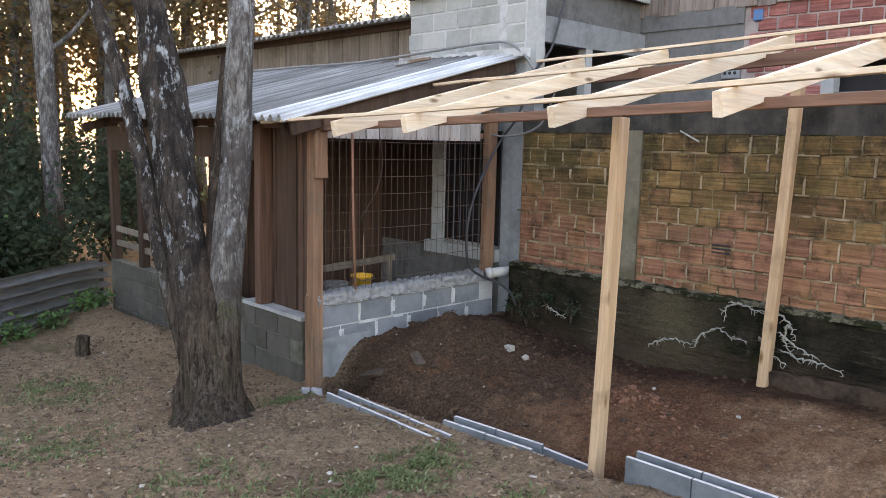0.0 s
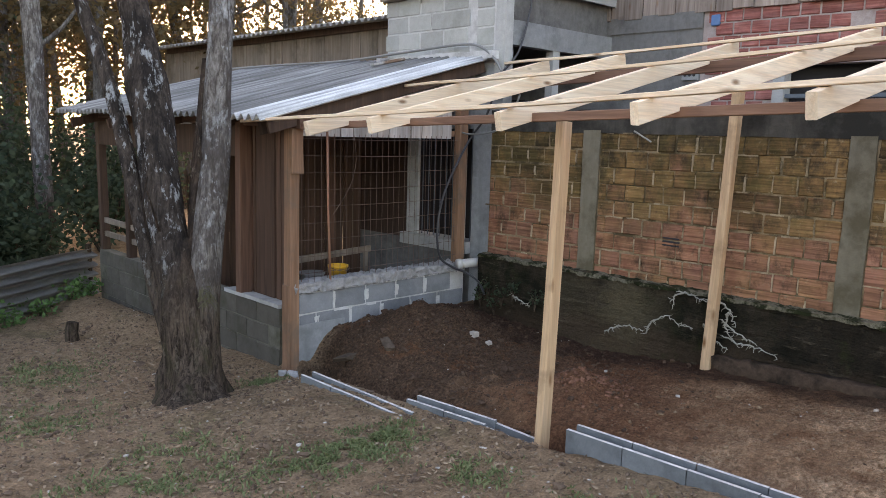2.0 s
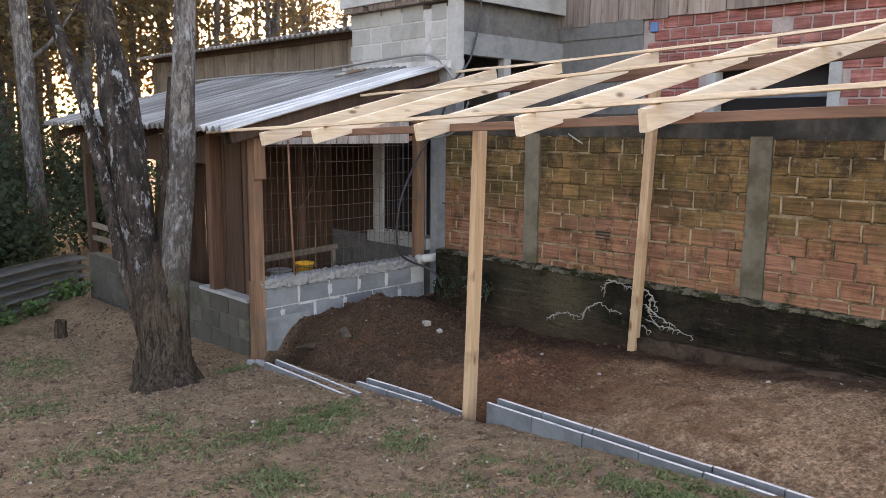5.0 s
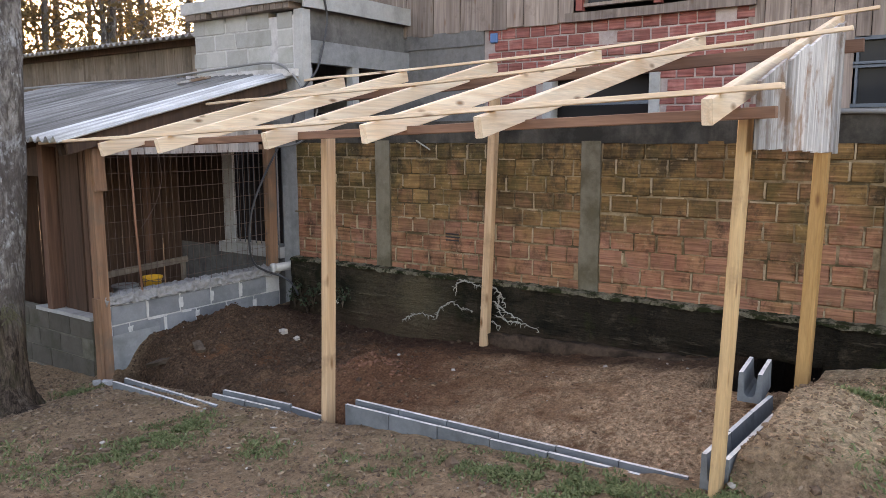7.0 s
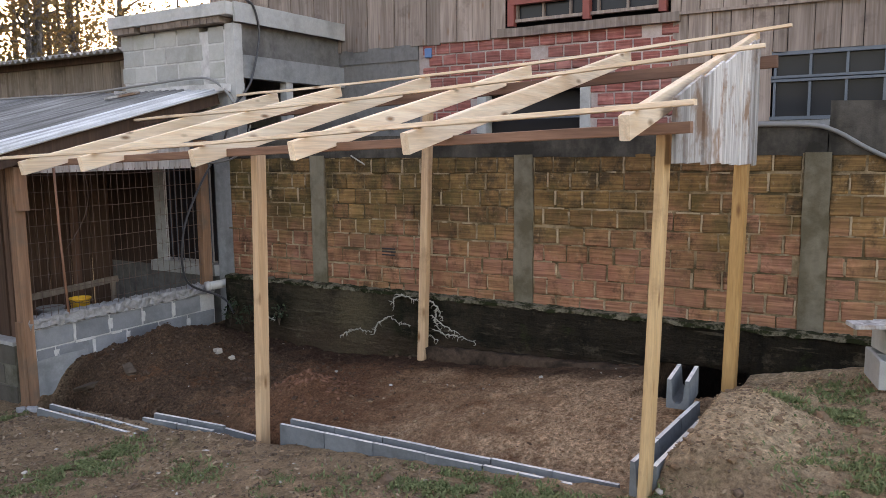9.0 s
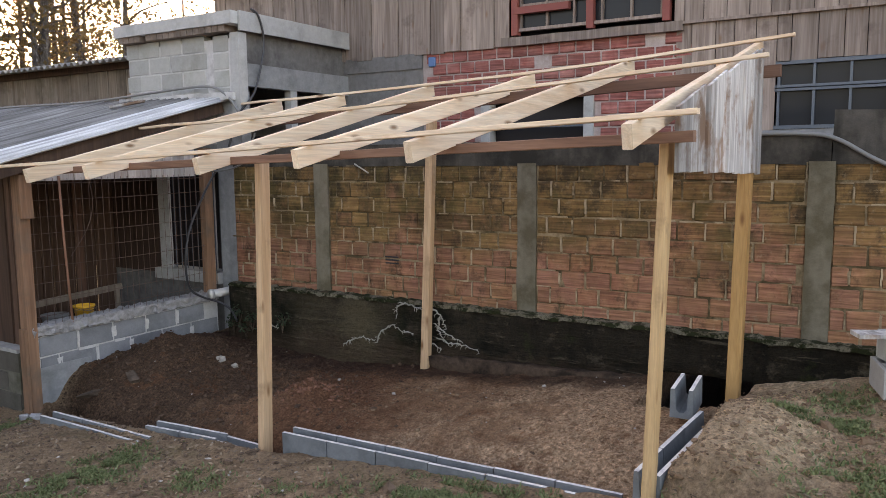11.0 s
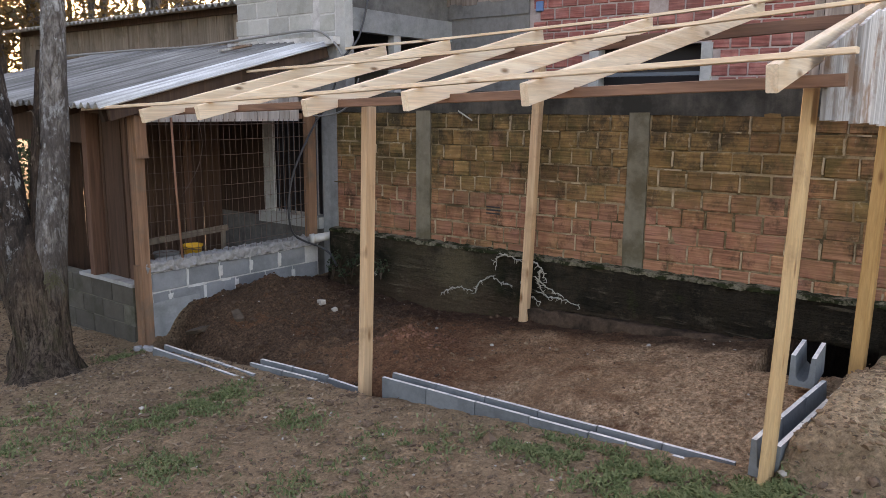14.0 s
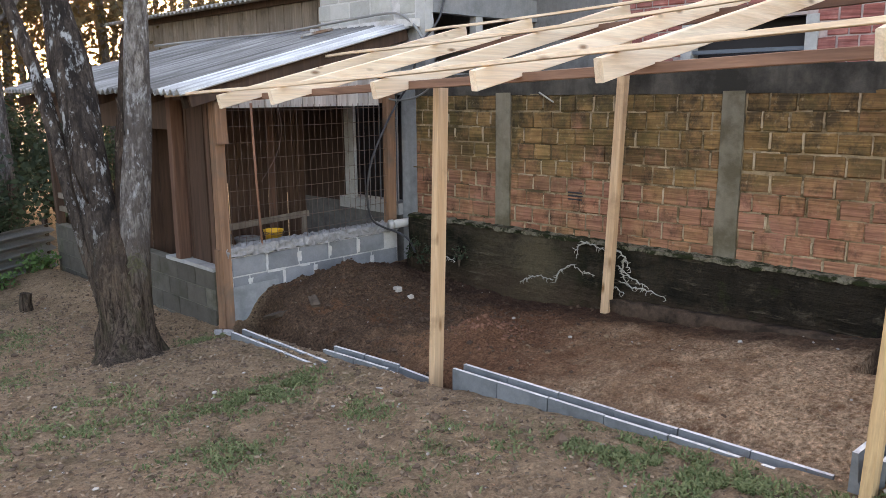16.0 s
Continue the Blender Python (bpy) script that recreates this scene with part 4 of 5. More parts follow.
def blocks_of_tower():
    rng = random.Random(9)
    meshes = [block_mesh("block", 0.375, 0.185, 0.13, TOWER_BLOCK, True, s) for s in range(3)]
    small = block_mesh("block", 0.25, 0.185, 0.13, TOWER_BLOCK, True, 4)
    for k in range(4):
        z = 3.47 - k * 0.199
        piece("block", small, tower, pose(TX + 0.064, 5.40, z - 0.02, 0, 0, 0))
        y = 5.66 - (0.19 if k % 2 else 0)
        while y < 7.0:
            y0, y1 = max(y, 5.66), min(y + 0.385, 7.05)
            if y1 - y0 > 0.3:
                piece("block", rng.choice(meshes), tower, pose(TX + 0.062 + rng.uniform(-.003, .003), (y0 + y1) / 2, z, 0, 0, rng.uniform(-.4, .4)))
            elif y1 - y0 > 0.12:
                piece("block", small, tower, pose(TX + 0.0618, (y0 + y1) / 2, z, 0, 0, 0))
            y += 0.398


# black hose from the slab down to the pump pipe
solo("water_hose", tube([(6.42, 5.09, 3.80), (6.32, 5.06, 3.83), (6.42, 5.04, 3.76), (6.49, 5.04, 3.45), (6.37, 5.06, 2.98), (6.25, 5.06, 2.80), (6.06, 5.08, 2.60), (5.95, 5.15, 2.20), (5.93, 5.34, 1.97), (5.74, 5.35, 1.70), (5.56, 5.35, 1.40), (5.475, 5.35, 1.14), (5.455, 5.35, 0.89), (5.51, 5.35, 0.67), (5.67, 5.32, 0.555), (5.83, 5.25, 0.48), (5.86, 5.10, 0.40), (5.85, 5.0, 0.28)], 0.013, 8, sub=5), CABLE, "black rubber hose hanging beside the shed", "hose", smooth=True)
solo("slack_cable", tube([(5.9, 5.66, 2.11), (5.9, 5.50, 2.02), (5.9, 5.32, 1.99), (5.9, 5.07, 2.01), (5.9, 4.88, 2.07), (5.9, 4.77, 2.16), (5.88, 4.64, 2.40)], 0.011, 6, sub=4), GREY_HOSE, "slack grey cable hanging under the rafters", "cable", smooth=True)
pump = thing("pump_pipe", (5.95, 5.3, 0.5), "dirty white pipe end with a black valve", "pipe")
part("pipe", tube([(5.76, 5.33, 0.575), (6.12, 5.20, 0.60)], 0.050, 16), PVC, pump, smooth=True)
part("collar", tube([(5.755, 5.332, 0.575), (5.80, 5.317, 0.578)], 0.058, 16), PVC, pump, smooth=True)
part("valve", tube([(6.04, 5.20, 0.62), (6.06, 5.16, 0.70), (6.12, 5.12, 0.70), (6.14, 5.10, 0.60), (6.08, 5.10, 0.52)], 0.018, 8, sub=3), CABLE, pump, smooth=True)


# ---------------------------------------------------------------- new roof frame of fresh pine
def front(y):
    """Front end of a rafter at y: x and the height of its underside."""
    return (lerp1(y, (-0.45, 0.73, 1.585, 2.6, 4.6), (2.93, 3.025, 3.12, 3.27, 3.27)), lerp1(y, (-0.45, 4.58), (2.135, 1.945)))


RH = 0.112
RAFTERS = ((4.58, 4.63, 6.30, 2.777), (3.80, 3.70, 6.26, 2.793), (2.60, 2.61, 6.30, 2.838), (1.585, 1.52, 6.30, 2.877), (0.73, 0.60, 6.32, 2.932), (-0.45, -0.43, 6.30, 3.005))


def rafter_top(x, k):
    yf, yb, xb, zb = RAFTERS[k]
    xf, zf = front(yf)
    f = (x - xf) / (xb - xf)
    return Vector((x, yf + (yb - yf) * f, zf + RH + (zb - zf - RH) * f))


for k, (yf, yb, xb, zb) in enumerate(RAFTERS):
    xf, zf = front(yf)
    timber("rafter", (xf, yf, zf + RH / 2), (xb, yb, zb - RH / 2), 0.048, RH, PINE[0], "fresh sawn pine rafter resting on the beams", "rafter", "rafters of the new frame", seed=100 + k)


def lath(x_at, y0, y1, seed, label):
    """A thin batten over the rafters, from y0 to y1."""
    pts = [rafter_top(x_at(RAFTERS[k][0]), k) + Vector((0, 0, 0.016)) for k in range(len(RAFTERS))]
    a = pts[0] + (pts[0] - pts[1]) * ((y0 - pts[0].y) / (pts[0].y - pts[1].y))
    b = pts[-1] + (pts[-1] - pts[-2]) * ((y1 - pts[-1].y) / (pts[-1].y - pts[-2].y))
    bm = beam(a, b, 0.05, 0.025, 0.003, (0, 0, 1), seed, 0.0, 12)
    ys_ = [p.y for p in pts][::-1]
    for v in bm.verts:
        t = (v.co.y - a.y) / (b.y - a.y)
        line = a.lerp(b, t)
        y = v.co.y
        if ys_[0] < y < ys_[-1]:
            v.co.x += lerp1(y, ys_, [p.x for p in pts][::-1]) - line.x
            v.co.z += lerp1(y, ys_, [p.z for p in pts][::-1]) - line.z
    return solo("batten", bm, PINE[1], label, "batten", "battens of the new frame")


lath(lambda y: front(y)[0] + 0.10, 5.72, -0.72, 1, "long fresh pine batten nailed along the rafter ends")
lath(lambda y: 4.93, 5.30, -0.70, 2, "long fresh pine batten nailed across the rafters")
lath(lambda y: 6.17, 5.25, -0.70, 3, "long fresh pine batten nailed along the rafter tops")
for k in range(len(RAFTERS)):
    p = rafter_top(4.99, k)
    timber("cleat", p + Vector((0.0, 0.044, -0.036)), p + Vector((0.075, 0.044, -0.022)), 0.036, 0.06, PINE[0], "small pine cleat nailed beside a rafter", "cleat", "cleats on the rafters", seed=k, warp=0)

# beams under the rafters
timber("front_beam", (3.74, 5.42, 2.015), (3.39, -0.62, 2.205), 0.05, 0.055, BEAM, "red-brown beam along the front posts", "beam", seed=120)
timber("rear_beam", (5.84, 5.10, 2.49), (5.80, -0.66, 2.715), 0.05, 0.09, REDWOOD[1], "red-brown beam along the rear posts", "beam", seed=121)
timber("post", (3.682, 2.478, -0.26), (3.777, 2.496, 2.09), 0.098, 0.056, PINE_POST, "fresh pine post standing in a trench gap", "post", "posts of the new frame", up=(0, 1, 0), seed=130)
timber("post", (5.765, 2.395, 0.10), (5.865, 2.350, 2.52), 0.076, 0.078, PINE_POST, "fresh pine post standing before the plinth", "post", "posts of the new frame", up=(0, 1, 0), seed=131)
timber("post", (3.392, -0.436, 0.10), (3.545, -0.450, 2.19), 0.112, 0.048, PINE_TAN, "fresh pine post standing in the grass", "post", "posts of the new frame", up=(0, 1, 0), seed=132)
timber("post", (5.457, -0.455, -0.30), (5.661, -0.474, 2.62), 0.116, 0.090, PINE_WARM, "yellow pine post standing in a dug pit", "post", "posts of the new frame", up=(0, 1, 0), seed=133)
gable = thing("gable_panel", (4.7, -0.52, 2.0), "weathered pale grey boards closing the frame's end", "board panel")
x = 3.40
k = 0
rng = random.Random(4)
while x < 5.78:
    w = rng.choice((0.20, 0.26, 0.31, 0.36))
    w = min(w, 5.80 - x)
    top0 = rafter_top(x, 5).z - 0.012
    bm = box((x + 0.006, -0.545 + 0.014 * (k % 2), 2.035 - (x - 3.40) * 0.028 + rng.uniform(-0.004, 0.004)), (x + w - 0.006, -0.525 + 0.012 * (k % 2), top0), 0.002)
    for v in bm.verts:
        if v.co.z > top0 - 0.05:
            v.co.z += (v.co.x - x) * 0.26
    part("board", bm, PALE_BOARD, gable)
    x += w
    k += 1


# ---------------------------------------------------------------- channel blocks of the footing
def channel_block(length=0.39, w=0.145, h=0.19, wall_t=0.028):
    """A U-shaped block, open on top, its length along x."""
    prof = [(-w / 2, 0), (w / 2, 0), (w / 2 - 0.003, h), (w / 2 - wall_t, h), (w / 2 - wall_t - 0.012, 0.055), (w / 2 - wall_t - 0.03, 0.035),
            (-w / 2 + wall_t + 0.03, 0.035), (-w / 2 + wall_t + 0.012, 0.055), (-w / 2 + wall_t, h), (-w / 2 + 0.003, h)]
    bm = bmesh.new()
    ends = []
    for x in (-length / 2, length / 2):
        ends.append([bm.verts.new((x, y, z)) for y, z in prof])
    n = len(prof)
    for k in range(n):
        bm.faces.new((ends[0][k], ends[0][(k + 1) % n], ends[1][(k + 1) % n], ends[1][k]))
    for e, c in ((ends[0], 0), (ends[1], 1)):
        for quad in ((0, 1, 4, 5), (1, 2, 3, 4), (0, 5, 6, 7), (0, 7, 8, 9)):
            bm.faces.new([e[i] for i in (quad if c else quad[::-1])])
    bmesh.ops.recalc_face_normals(bm, faces=bm.faces)
    me = mesh_of("channel_block", bm, BLUE_BLOCK)
    me.materials.append(BLOCK_LIP)
    for p in me.polygons:
        if p.normal.z > 0.9 and p.center.z > h - 0.01:
            p.material_index = 1
    return me


CHANNEL = channel_block(0.393)


def channel_row(a, b, n, label, seed):
    """n channel blocks end to end from a to b, given at the middle of their foot."""
    a, b = Vector(a), Vector(b)
    rng = random.Random(seed)
    yaw = math.degrees(math.atan2(b.y - a.y, b.x - a.x))
    pitch = -math.degrees(math.atan2(b.z - a.z, (b.xy - a.xy).length))
    me = channel_block((b - a).length / n - 0.007)
    for k in range(n):
        p = a.lerp(b, (k + 0.5) / n)
        ob = new("channel_block", me)
        ob.matrix_world = pose(p.x + rng.uniform(-.003, .003), p.y, p.z + rng.uniform(-.002, .002), 0, pitch + rng.uniform(-.25, .25), yaw + rng.uniform(-.25, .25))
        tagged(ob, label, "concrete block", "channel blocks of the footing")


channel_row((3.42, 4.78, -0.235), (3.42, 3.50, -0.225), 3, "grey channel block sunk in the footing trench", 1)
channel_row((3.64, 3.69, -0.20), (3.66, 2.90, -0.172), 2, "grey channel block sunk in the footing trench", 2)
channel_row((3.675, 2.93, -0.195), (3.675, 2.56, -0.20), 1, "grey channel block sunk beside the post", 3)
channel_row((3.68, 2.235, 0.0), (3.705, -0.20, 0.03), 6, "grey channel block in the footing beside the grass", 4)
channel_row((3.475, -0.405, 0.30), (4.66, -0.475, 0.285), 3, "grey channel block in the footing before the pit", 5)
ob = new("channel_block", CHANNEL)
ob.matrix_world = pose(4.78, -0.295, 0.43, 0, 0, 4)
tagged(ob, "loose grey channel block standing open side up", "concrete block")


# ---------------------------------------------------------------- house behind the wall
HX = 8.15
house = thing("house", (HX, 1, 0), "brick and board house standing behind the garden wall", "house", kind="structure")
part("mortar_wall", box((HX + 0.012, 0.62, 1.6), (HX + 0.16, 1.70, 3.45)), RED_MORTAR, house, "pinkish mortar joints")
part("mortar_wall", box((HX + 0.012, 2.95, 1.6), (HX + 0.16, 3.90, 3.45)), RED_MORTAR, house)
part("mortar_wall", box((HX + 0.012, 1.70, 2.80), (HX + 0.16, 2.95, 3.45)), RED_MORTAR, house)
# coloured darker for the shade under the annex roof
part("render_wall", rough_box((HX, 3.90, 1.6), (HX + 0.16, 7.2, 3.42), (1, 10, 6), 0.006, 4), SHADED_RENDER, house, "grey rendered wall under the annex roof")
part("render_strip", rough_box((HX - 0.02, 3.9, 3.25), (HX + 0.02, 5.12, 3.44), (1, 6, 1), 0.006, 4), SHADED_RENDER, house)
# near-black sheet added for the shade inside the opening
part("dark_opening", box((HX + 0.25, 1.6, 2.0), (HX + 0.3, 3.0, 2.9)), SHADE_BLACK, house)
part("window_jamb", box((HX - 0.02, 1.60, 2.30), (HX + 0.15, 1.72, 2.80)), PALE_CEMENT, house, "pale jamb")
part("window_jamb", box((HX - 0.02, 2.93, 2.30), (HX + 0.15, 3.05, 2.80)), PALE_CEMENT, house)
part("window_rail", box((HX + 0.02, 1.72, 2.46), (HX + 0.10, 2.93, 2.50)), STEEL_BLUE, house)
part("lower_wall", box((HX, -6, 1.4), (HX + 0.16, 0.62, 2.36)), GREY_CEMENT, house)
part("ledge", rough_box((HX - 0.06, 0.62, 3.42), (HX + 0.02, 2.75, 3.52), (1, 6, 1), 0.008, 6), GREY_BOARD, house, "weathered ledge under the upper window")


def plank_wall(y0, y1, z0, z1, w, mat, seed, x=HX - 0.02, name="plank"):
    rng = random.Random(seed)
    y = y0
    k = 0
    while y < y1:
        ww = w * rng.uniform(0.85, 1.15)
        part(name, box((x - 0.010 * (k % 2), y + 0.003, z0 + rng.uniform(-0.012, 0.012)), (x + 0.022 - 0.010 * (k % 2), min(y1, y + ww) - 0.003, z1), 0.003), mat, house)
        y += ww
        k += 1


plank_wall(2.66, 7.6, 3.42, 4.6, 0.225, GREY_BOARD, 1)
plank_wall(0.72, 2.66, 4.15, 4.6, 0.225, GREY_BOARD, 2)
plank_wall(-0.24, 0.72, 3.50, 4.6, 0.225, GREY_BOARD, 3)
plank_wall(-5.0, -0.24, 3.50, 4.6, 0.225, GREY_BOARD, 7)
plank_wall(-0.30, 0.70, 2.30, 3.50, 0.215, GREY_BOARD, 4, HX)
plank_wall(-5.0, -0.30, 3.03, 3.50, 0.215, GREY_BOARD, 5, HX)
part("board_lap", box((HX - 0.045, -5.0, 3.485), (HX - 0.018, 0.70, 3.515)), GREY_BOARD, house)
part("eave", box((HX - 0.3, -6, 4.6), (HX + 4, 8, 4.7)), DARK_BOARD, house)
# near-black sheet behind the whole front, for unlit rooms
part("back_room", box((HX + 0.5, -6, 1.0), (HX + 0.6, 8, 4.6)), SHADE_BLACK, house)


def window(y0, y1, z0, z1, cols, rows, frame_mat, label, x=HX):
    w = part("window", box((x + 0.05, y0, z0), (x + 0.056, y1, z1)), GLASS, house, label)
    t = 0.035
    part("window_frame", box((x - 0.01, y0 - t, z0 - t), (x + 0.06, y1 + t, z0)), frame_mat, w)
    part("window_frame", box((x - 0.01, y0 - t, z1), (x + 0.06, y1 + t, z1 + t)), frame_mat, w)
    for k in range(cols + 1):
        y = y0 + (y1 - y0) * k / cols
        part("glazing_bar", box((x, y - 0.012, z0), (x + 0.049, y + 0.012, z1)), frame_mat, w)
    for k in range(1, rows):
        z = z0 + (z1 - z0) * k / rows
        part("glazing_bar", box((x + 0.004, y0, z - 0.012), (x + 0.045, y1, z + 0.012)), frame_mat, w)


window(-2.9, -0.33, 2.40, 2.74, 8, 1, STEEL_BLUE, "steel-framed louvre window, dark inside")
window(-2.9, -0.33, 2.80, 3.00, 8, 1, STEEL_BLUE, "row of small steel-framed upper panes")
window(0.86, 2.52, 3.62, 4.15, 5, 2, GREY_BOARD, "barred upper window in a red frame")
for y in (0.80, 1.65, 2.58):
    part("red_frame", box((HX - 0.05, y - 0.04, 3.54), (HX + 0.04, y + 0.04, 4.15)), RED_PAINT, house, "faded red window frame")
part("red_frame", box((HX - 0.055, 1.9, 3.78), (HX + 0.03, 2.6, 3.86)), RED_PAINT, house)
part("blue_cap", box((HX - 0.03, 3.70, 3.26), (HX + 0.02, 3.80, 3.38), 0.01), BLUE_PLASTIC, house, "blue plastic conduit box")


def bricks_of_house():
    rng = random.Random(12)
    meshes = [brick_mesh("brick", 0.185, 0.125, 0.09, RED_BRICK, 30 + s) for s in range(3)]
    for k in range(8):
        z = 3.36 - k * 0.142
        y = 3.85 - (0.10 if k % 2 else 0)
        while y > 0.72:
            yc = y - 0.10
            y -= 0.202
            if 1.55 < yc < 3.10 and z < 2.86:
                continue
            if rng.random() < 0.03:
                continue
            piece("brick", rng.choice(meshes), house, pose(HX + 0.045 + rng.uniform(-.004, .004), yc, z, rng.uniform(-1, 1), 0, rng.uniform(-1, 1)))


hb = part("hollow_block", box((HX - 0.03, 3.91, 2.67), (HX + 0.05, 4.11, 2.86), 0.006), GREY_CEMENT, house, "grey hollow block set in the wall")
# holes as near-black discs, the shade in them painted on
for k in range(6):
    yy, zz = 3.955 + 0.055 * (k % 3), 2.73 + 0.07 * (k // 3)
    part("hole", tube([(HX - 0.034, yy, zz), (HX - 0.02, yy, zz)], 0.018, 10), SHADE_BLACK, hb)

# conduit on the garden wall, and the block pile
solo("conduit_pipe", tube([(5.97, -0.40, 2.27), (5.96, -0.85, 2.26), (5.965, -1.05, 2.21), (5.965, -1.34, 2.04), (5.97, -2.0, 1.75)], 0.016, 8, sub=4), GREY_HOSE, "grey conduit bent over the wall top", "conduit", smooth=True)
gz = ground_z(5.3, -1.5)
for k, (x, y, z, yaw) in enumerate(((5.42, -1.44, gz + 0.085, 14), (5.46, -1.50, gz + 0.275, 24))):
    blk = thing("hollow_block", (x, y, z), "loose grey hollow concrete block stacked by the wall", "concrete block", "stacked blocks")
    bm = box((-0.195, -0.07, -0.095), (-0.165, 0.07, 0.095), 0.003)
    for lo, hi in (((0.165, -0.07, -0.095), (0.195, 0.07, 0.095)), ((-0.0125, -0.045, -0.095), (0.0125, 0.045, 0.095)), ((-0.165, -0.07, -0.095), (0.165, -0.045, 0.095)), ((-0.165, 0.045, -0.095), (0.165, 0.07, 0.095))):
        box(lo, hi, 0.003, bm)
    bmesh.ops.transform(bm, matrix=pose(x, y, z, 0, 0, yaw), verts=bm.verts)
    part("body", bm, TOWER_BLOCK, blk)
solo("loose_plank", beam((5.30, -1.24, gz + 0.385), (5.62, -1.95, gz + 0.385), 0.16, 0.028, 0.003), PALE_BOARD, "grey plank lying on the stacked blocks", "plank")


# ---------------------------------------------------------------- board outbuilding behind the shed
BX = 7.1
outb = thing("outbuilding", (BX, 11, 0), "old board outbuilding with a corrugated roof", "outbuilding")
rng = random.Random(21)
y = 7.75
k = 0
while y < 15.2:
    w = rng.uniform(0.17, 0.26)
    part("board", box((BX - 0.008 * (k % 2), y + 0.003, 1.6), (BX + 0.03, y + w - 0.003, 3.50), 0.003), BACK_BOARD, outb)
    y += w
    k += 1
part("end_wall", box((BX + 0.02, 7.76, 1.0), (BX + 4, 7.80, 3.45)), BACK_BOARD, outb)
part("wall_plate", beam((BX - 0.03, 7.7, 3.50), (BX - 0.03, 15.2, 3.50), 0.05, 0.10, 0.003), DARK_BOARD, outb)
part("roof", corrugated(BX - 0.35, BX + 4, 7.6, 15.4, lambda x, y: 3.60 + (x - BX) * 0.16, 0.15, 0.026, 0.01, along=2), FIBRE_OLD, outb, "corrugated grey roof", smooth=True)

# ---------------------------------------------------------------- corrugated fence
fence = thing("sheet_fence", (2.6, 9.7, -0.4), "dark corrugated metal sheet fence laid lengthwise", "fence")
fa, fb = Vector((3.66, 10.28, 0)), Vector((-2.4, 7.1, 0))
d = (fb - fa).normalized()
nrm = Vector((-d.y, d.x, 0))
for s in range(4):
    bm = bmesh.new()
    a0, a1 = s * 1.68 - 0.03, s * 1.68 + 1.72
    rows = 84
    cols = 5
    grid = []
    for i in range(rows + 1):
        z = -0.60 + 0.90 * i / rows
        off = 0.052 * math.sin(i / rows * 2 * math.pi * 7) + 0.008 * (s % 2)
        line = []
        for j in range(cols + 1):
            p = fa + d * (a0 + (a1 - a0) * j / cols) + nrm * off
            line.append(bm.verts.new((p.x, p.y, z - 0.05 * (s % 2) + 0.012 * math.sin(j + s))))
        grid.append(line)
    for i in range(rows):
        for j in range(cols):
            bm.faces.new((grid[i][j], grid[i][j + 1], grid[i + 1][j + 1], grid[i + 1][j]))
    bmesh.ops.solidify(bm, geom=bm.faces[:], thickness=0.003)
    part("metal_sheet", bm, GALV, fence, smooth=True)
for s in range(5):
    p = fa + d * (s * 1.65 + 0.02) + nrm * -0.06
    part("post", tube([(p.x, p.y, -0.7), (p.x, p.y, 0.36)], 0.04, 8), BARK_FAR, fence)


# ---------------------------------------------------------------- trees
def stem(name, pts, mat, parent, seed, seg=16, rough=0.25, label="", flute=0.0):
    return part(name, tube([p[:3] for p in pts], [p[3] for p in pts], seg, rough, seed, 5, flute), mat, parent, label, smooth=True)


tree = thing("tree", (2.6, 5.25, -0.3), "many-stemmed tree with dark lichen-patched bark", "tree")
stem("trunk", [(2.60, 5.20, -0.55, 0.44), (2.61, 5.21, -0.30, 0.34), (2.62, 5.24, -0.16, 0.262), (2.63, 5.27, 0.05, 0.205), (2.64, 5.31, 0.3, 0.185), (2.65, 5.35, 0.62, 0.175), (2.65, 5.38, 0.9, 0.13), (2.65, 5.40, 1.1, 0.05)], BARK_BASE, tree, 1, 40, 0.42, "brown fluted trunk base", 0.13)
stem("main_stem", [(2.58, 5.32, -0.35, 0.20), (2.58, 5.34, 0.0, 0.145), (2.59, 5.37, 0.4, 0.140), (2.575, 5.45, 0.9, 0.150), (2.56, 5.55, 1.34, 0.155), (2.55, 5.66, 1.85, 0.155), (2.54, 5.77, 2.31, 0.155), (2.52, 5.86, 2.69, 0.125), (2.50, 5.92, 2.95, 0.115), (2.47, 6.06, 3.5, 0.10), (2.40, 6.3, 4.6, 0.08), (2.3, 6.5, 6.0, 0.04)], BARK, tree, 2)
stem("pale_stem", [(2.72, 5.20, -0.40, 0.21), (2.71, 5.22, -0.1, 0.150), (2.73, 5.25, 0.35, 0.128), (2.78, 5.27, 1.05, 0.120), (2.88, 5.31, 1.69, 0.112), (2.95, 5.37, 2.32, 0.103), (3.02, 5.43, 2.96, 0.10), (3.09, 5.49, 3.6, 0.09), (3.2, 5.6, 4.8, 0.07), (3.3, 5.8, 6.2, 0.035)], BARK_PALE, tree, 3, label="pale grey stem")
stem("thin_stem", [(2.68, 5.32, 0.5, 0.10), (2.72, 5.33, 0.95, 0.085), (2.79, 5.39, 1.68, 0.06), (2.86, 5.43, 2.19, 0.045), (2.90, 5.46, 2.54, 0.03)], BARK_BASE, tree, 4, 12)
stem("leaning_stem", [(2.55, 5.35, -0.1, 0.13), (2.52, 5.40, 0.3, 0.10), (2.43, 5.59, 0.91, 0.06), (2.39, 5.73, 1.46, 0.062), (2.35, 5.89, 2.01, 0.062), (2.28, 6.05, 2.52, 0.056), (2.21, 6.21, 2.94, 0.05), (2.14, 6.37, 3.45, 0.043), (2.0, 6.7, 4.5, 0.03)], BARK, tree, 5, 12)
tuft_rng = random.Random(61)
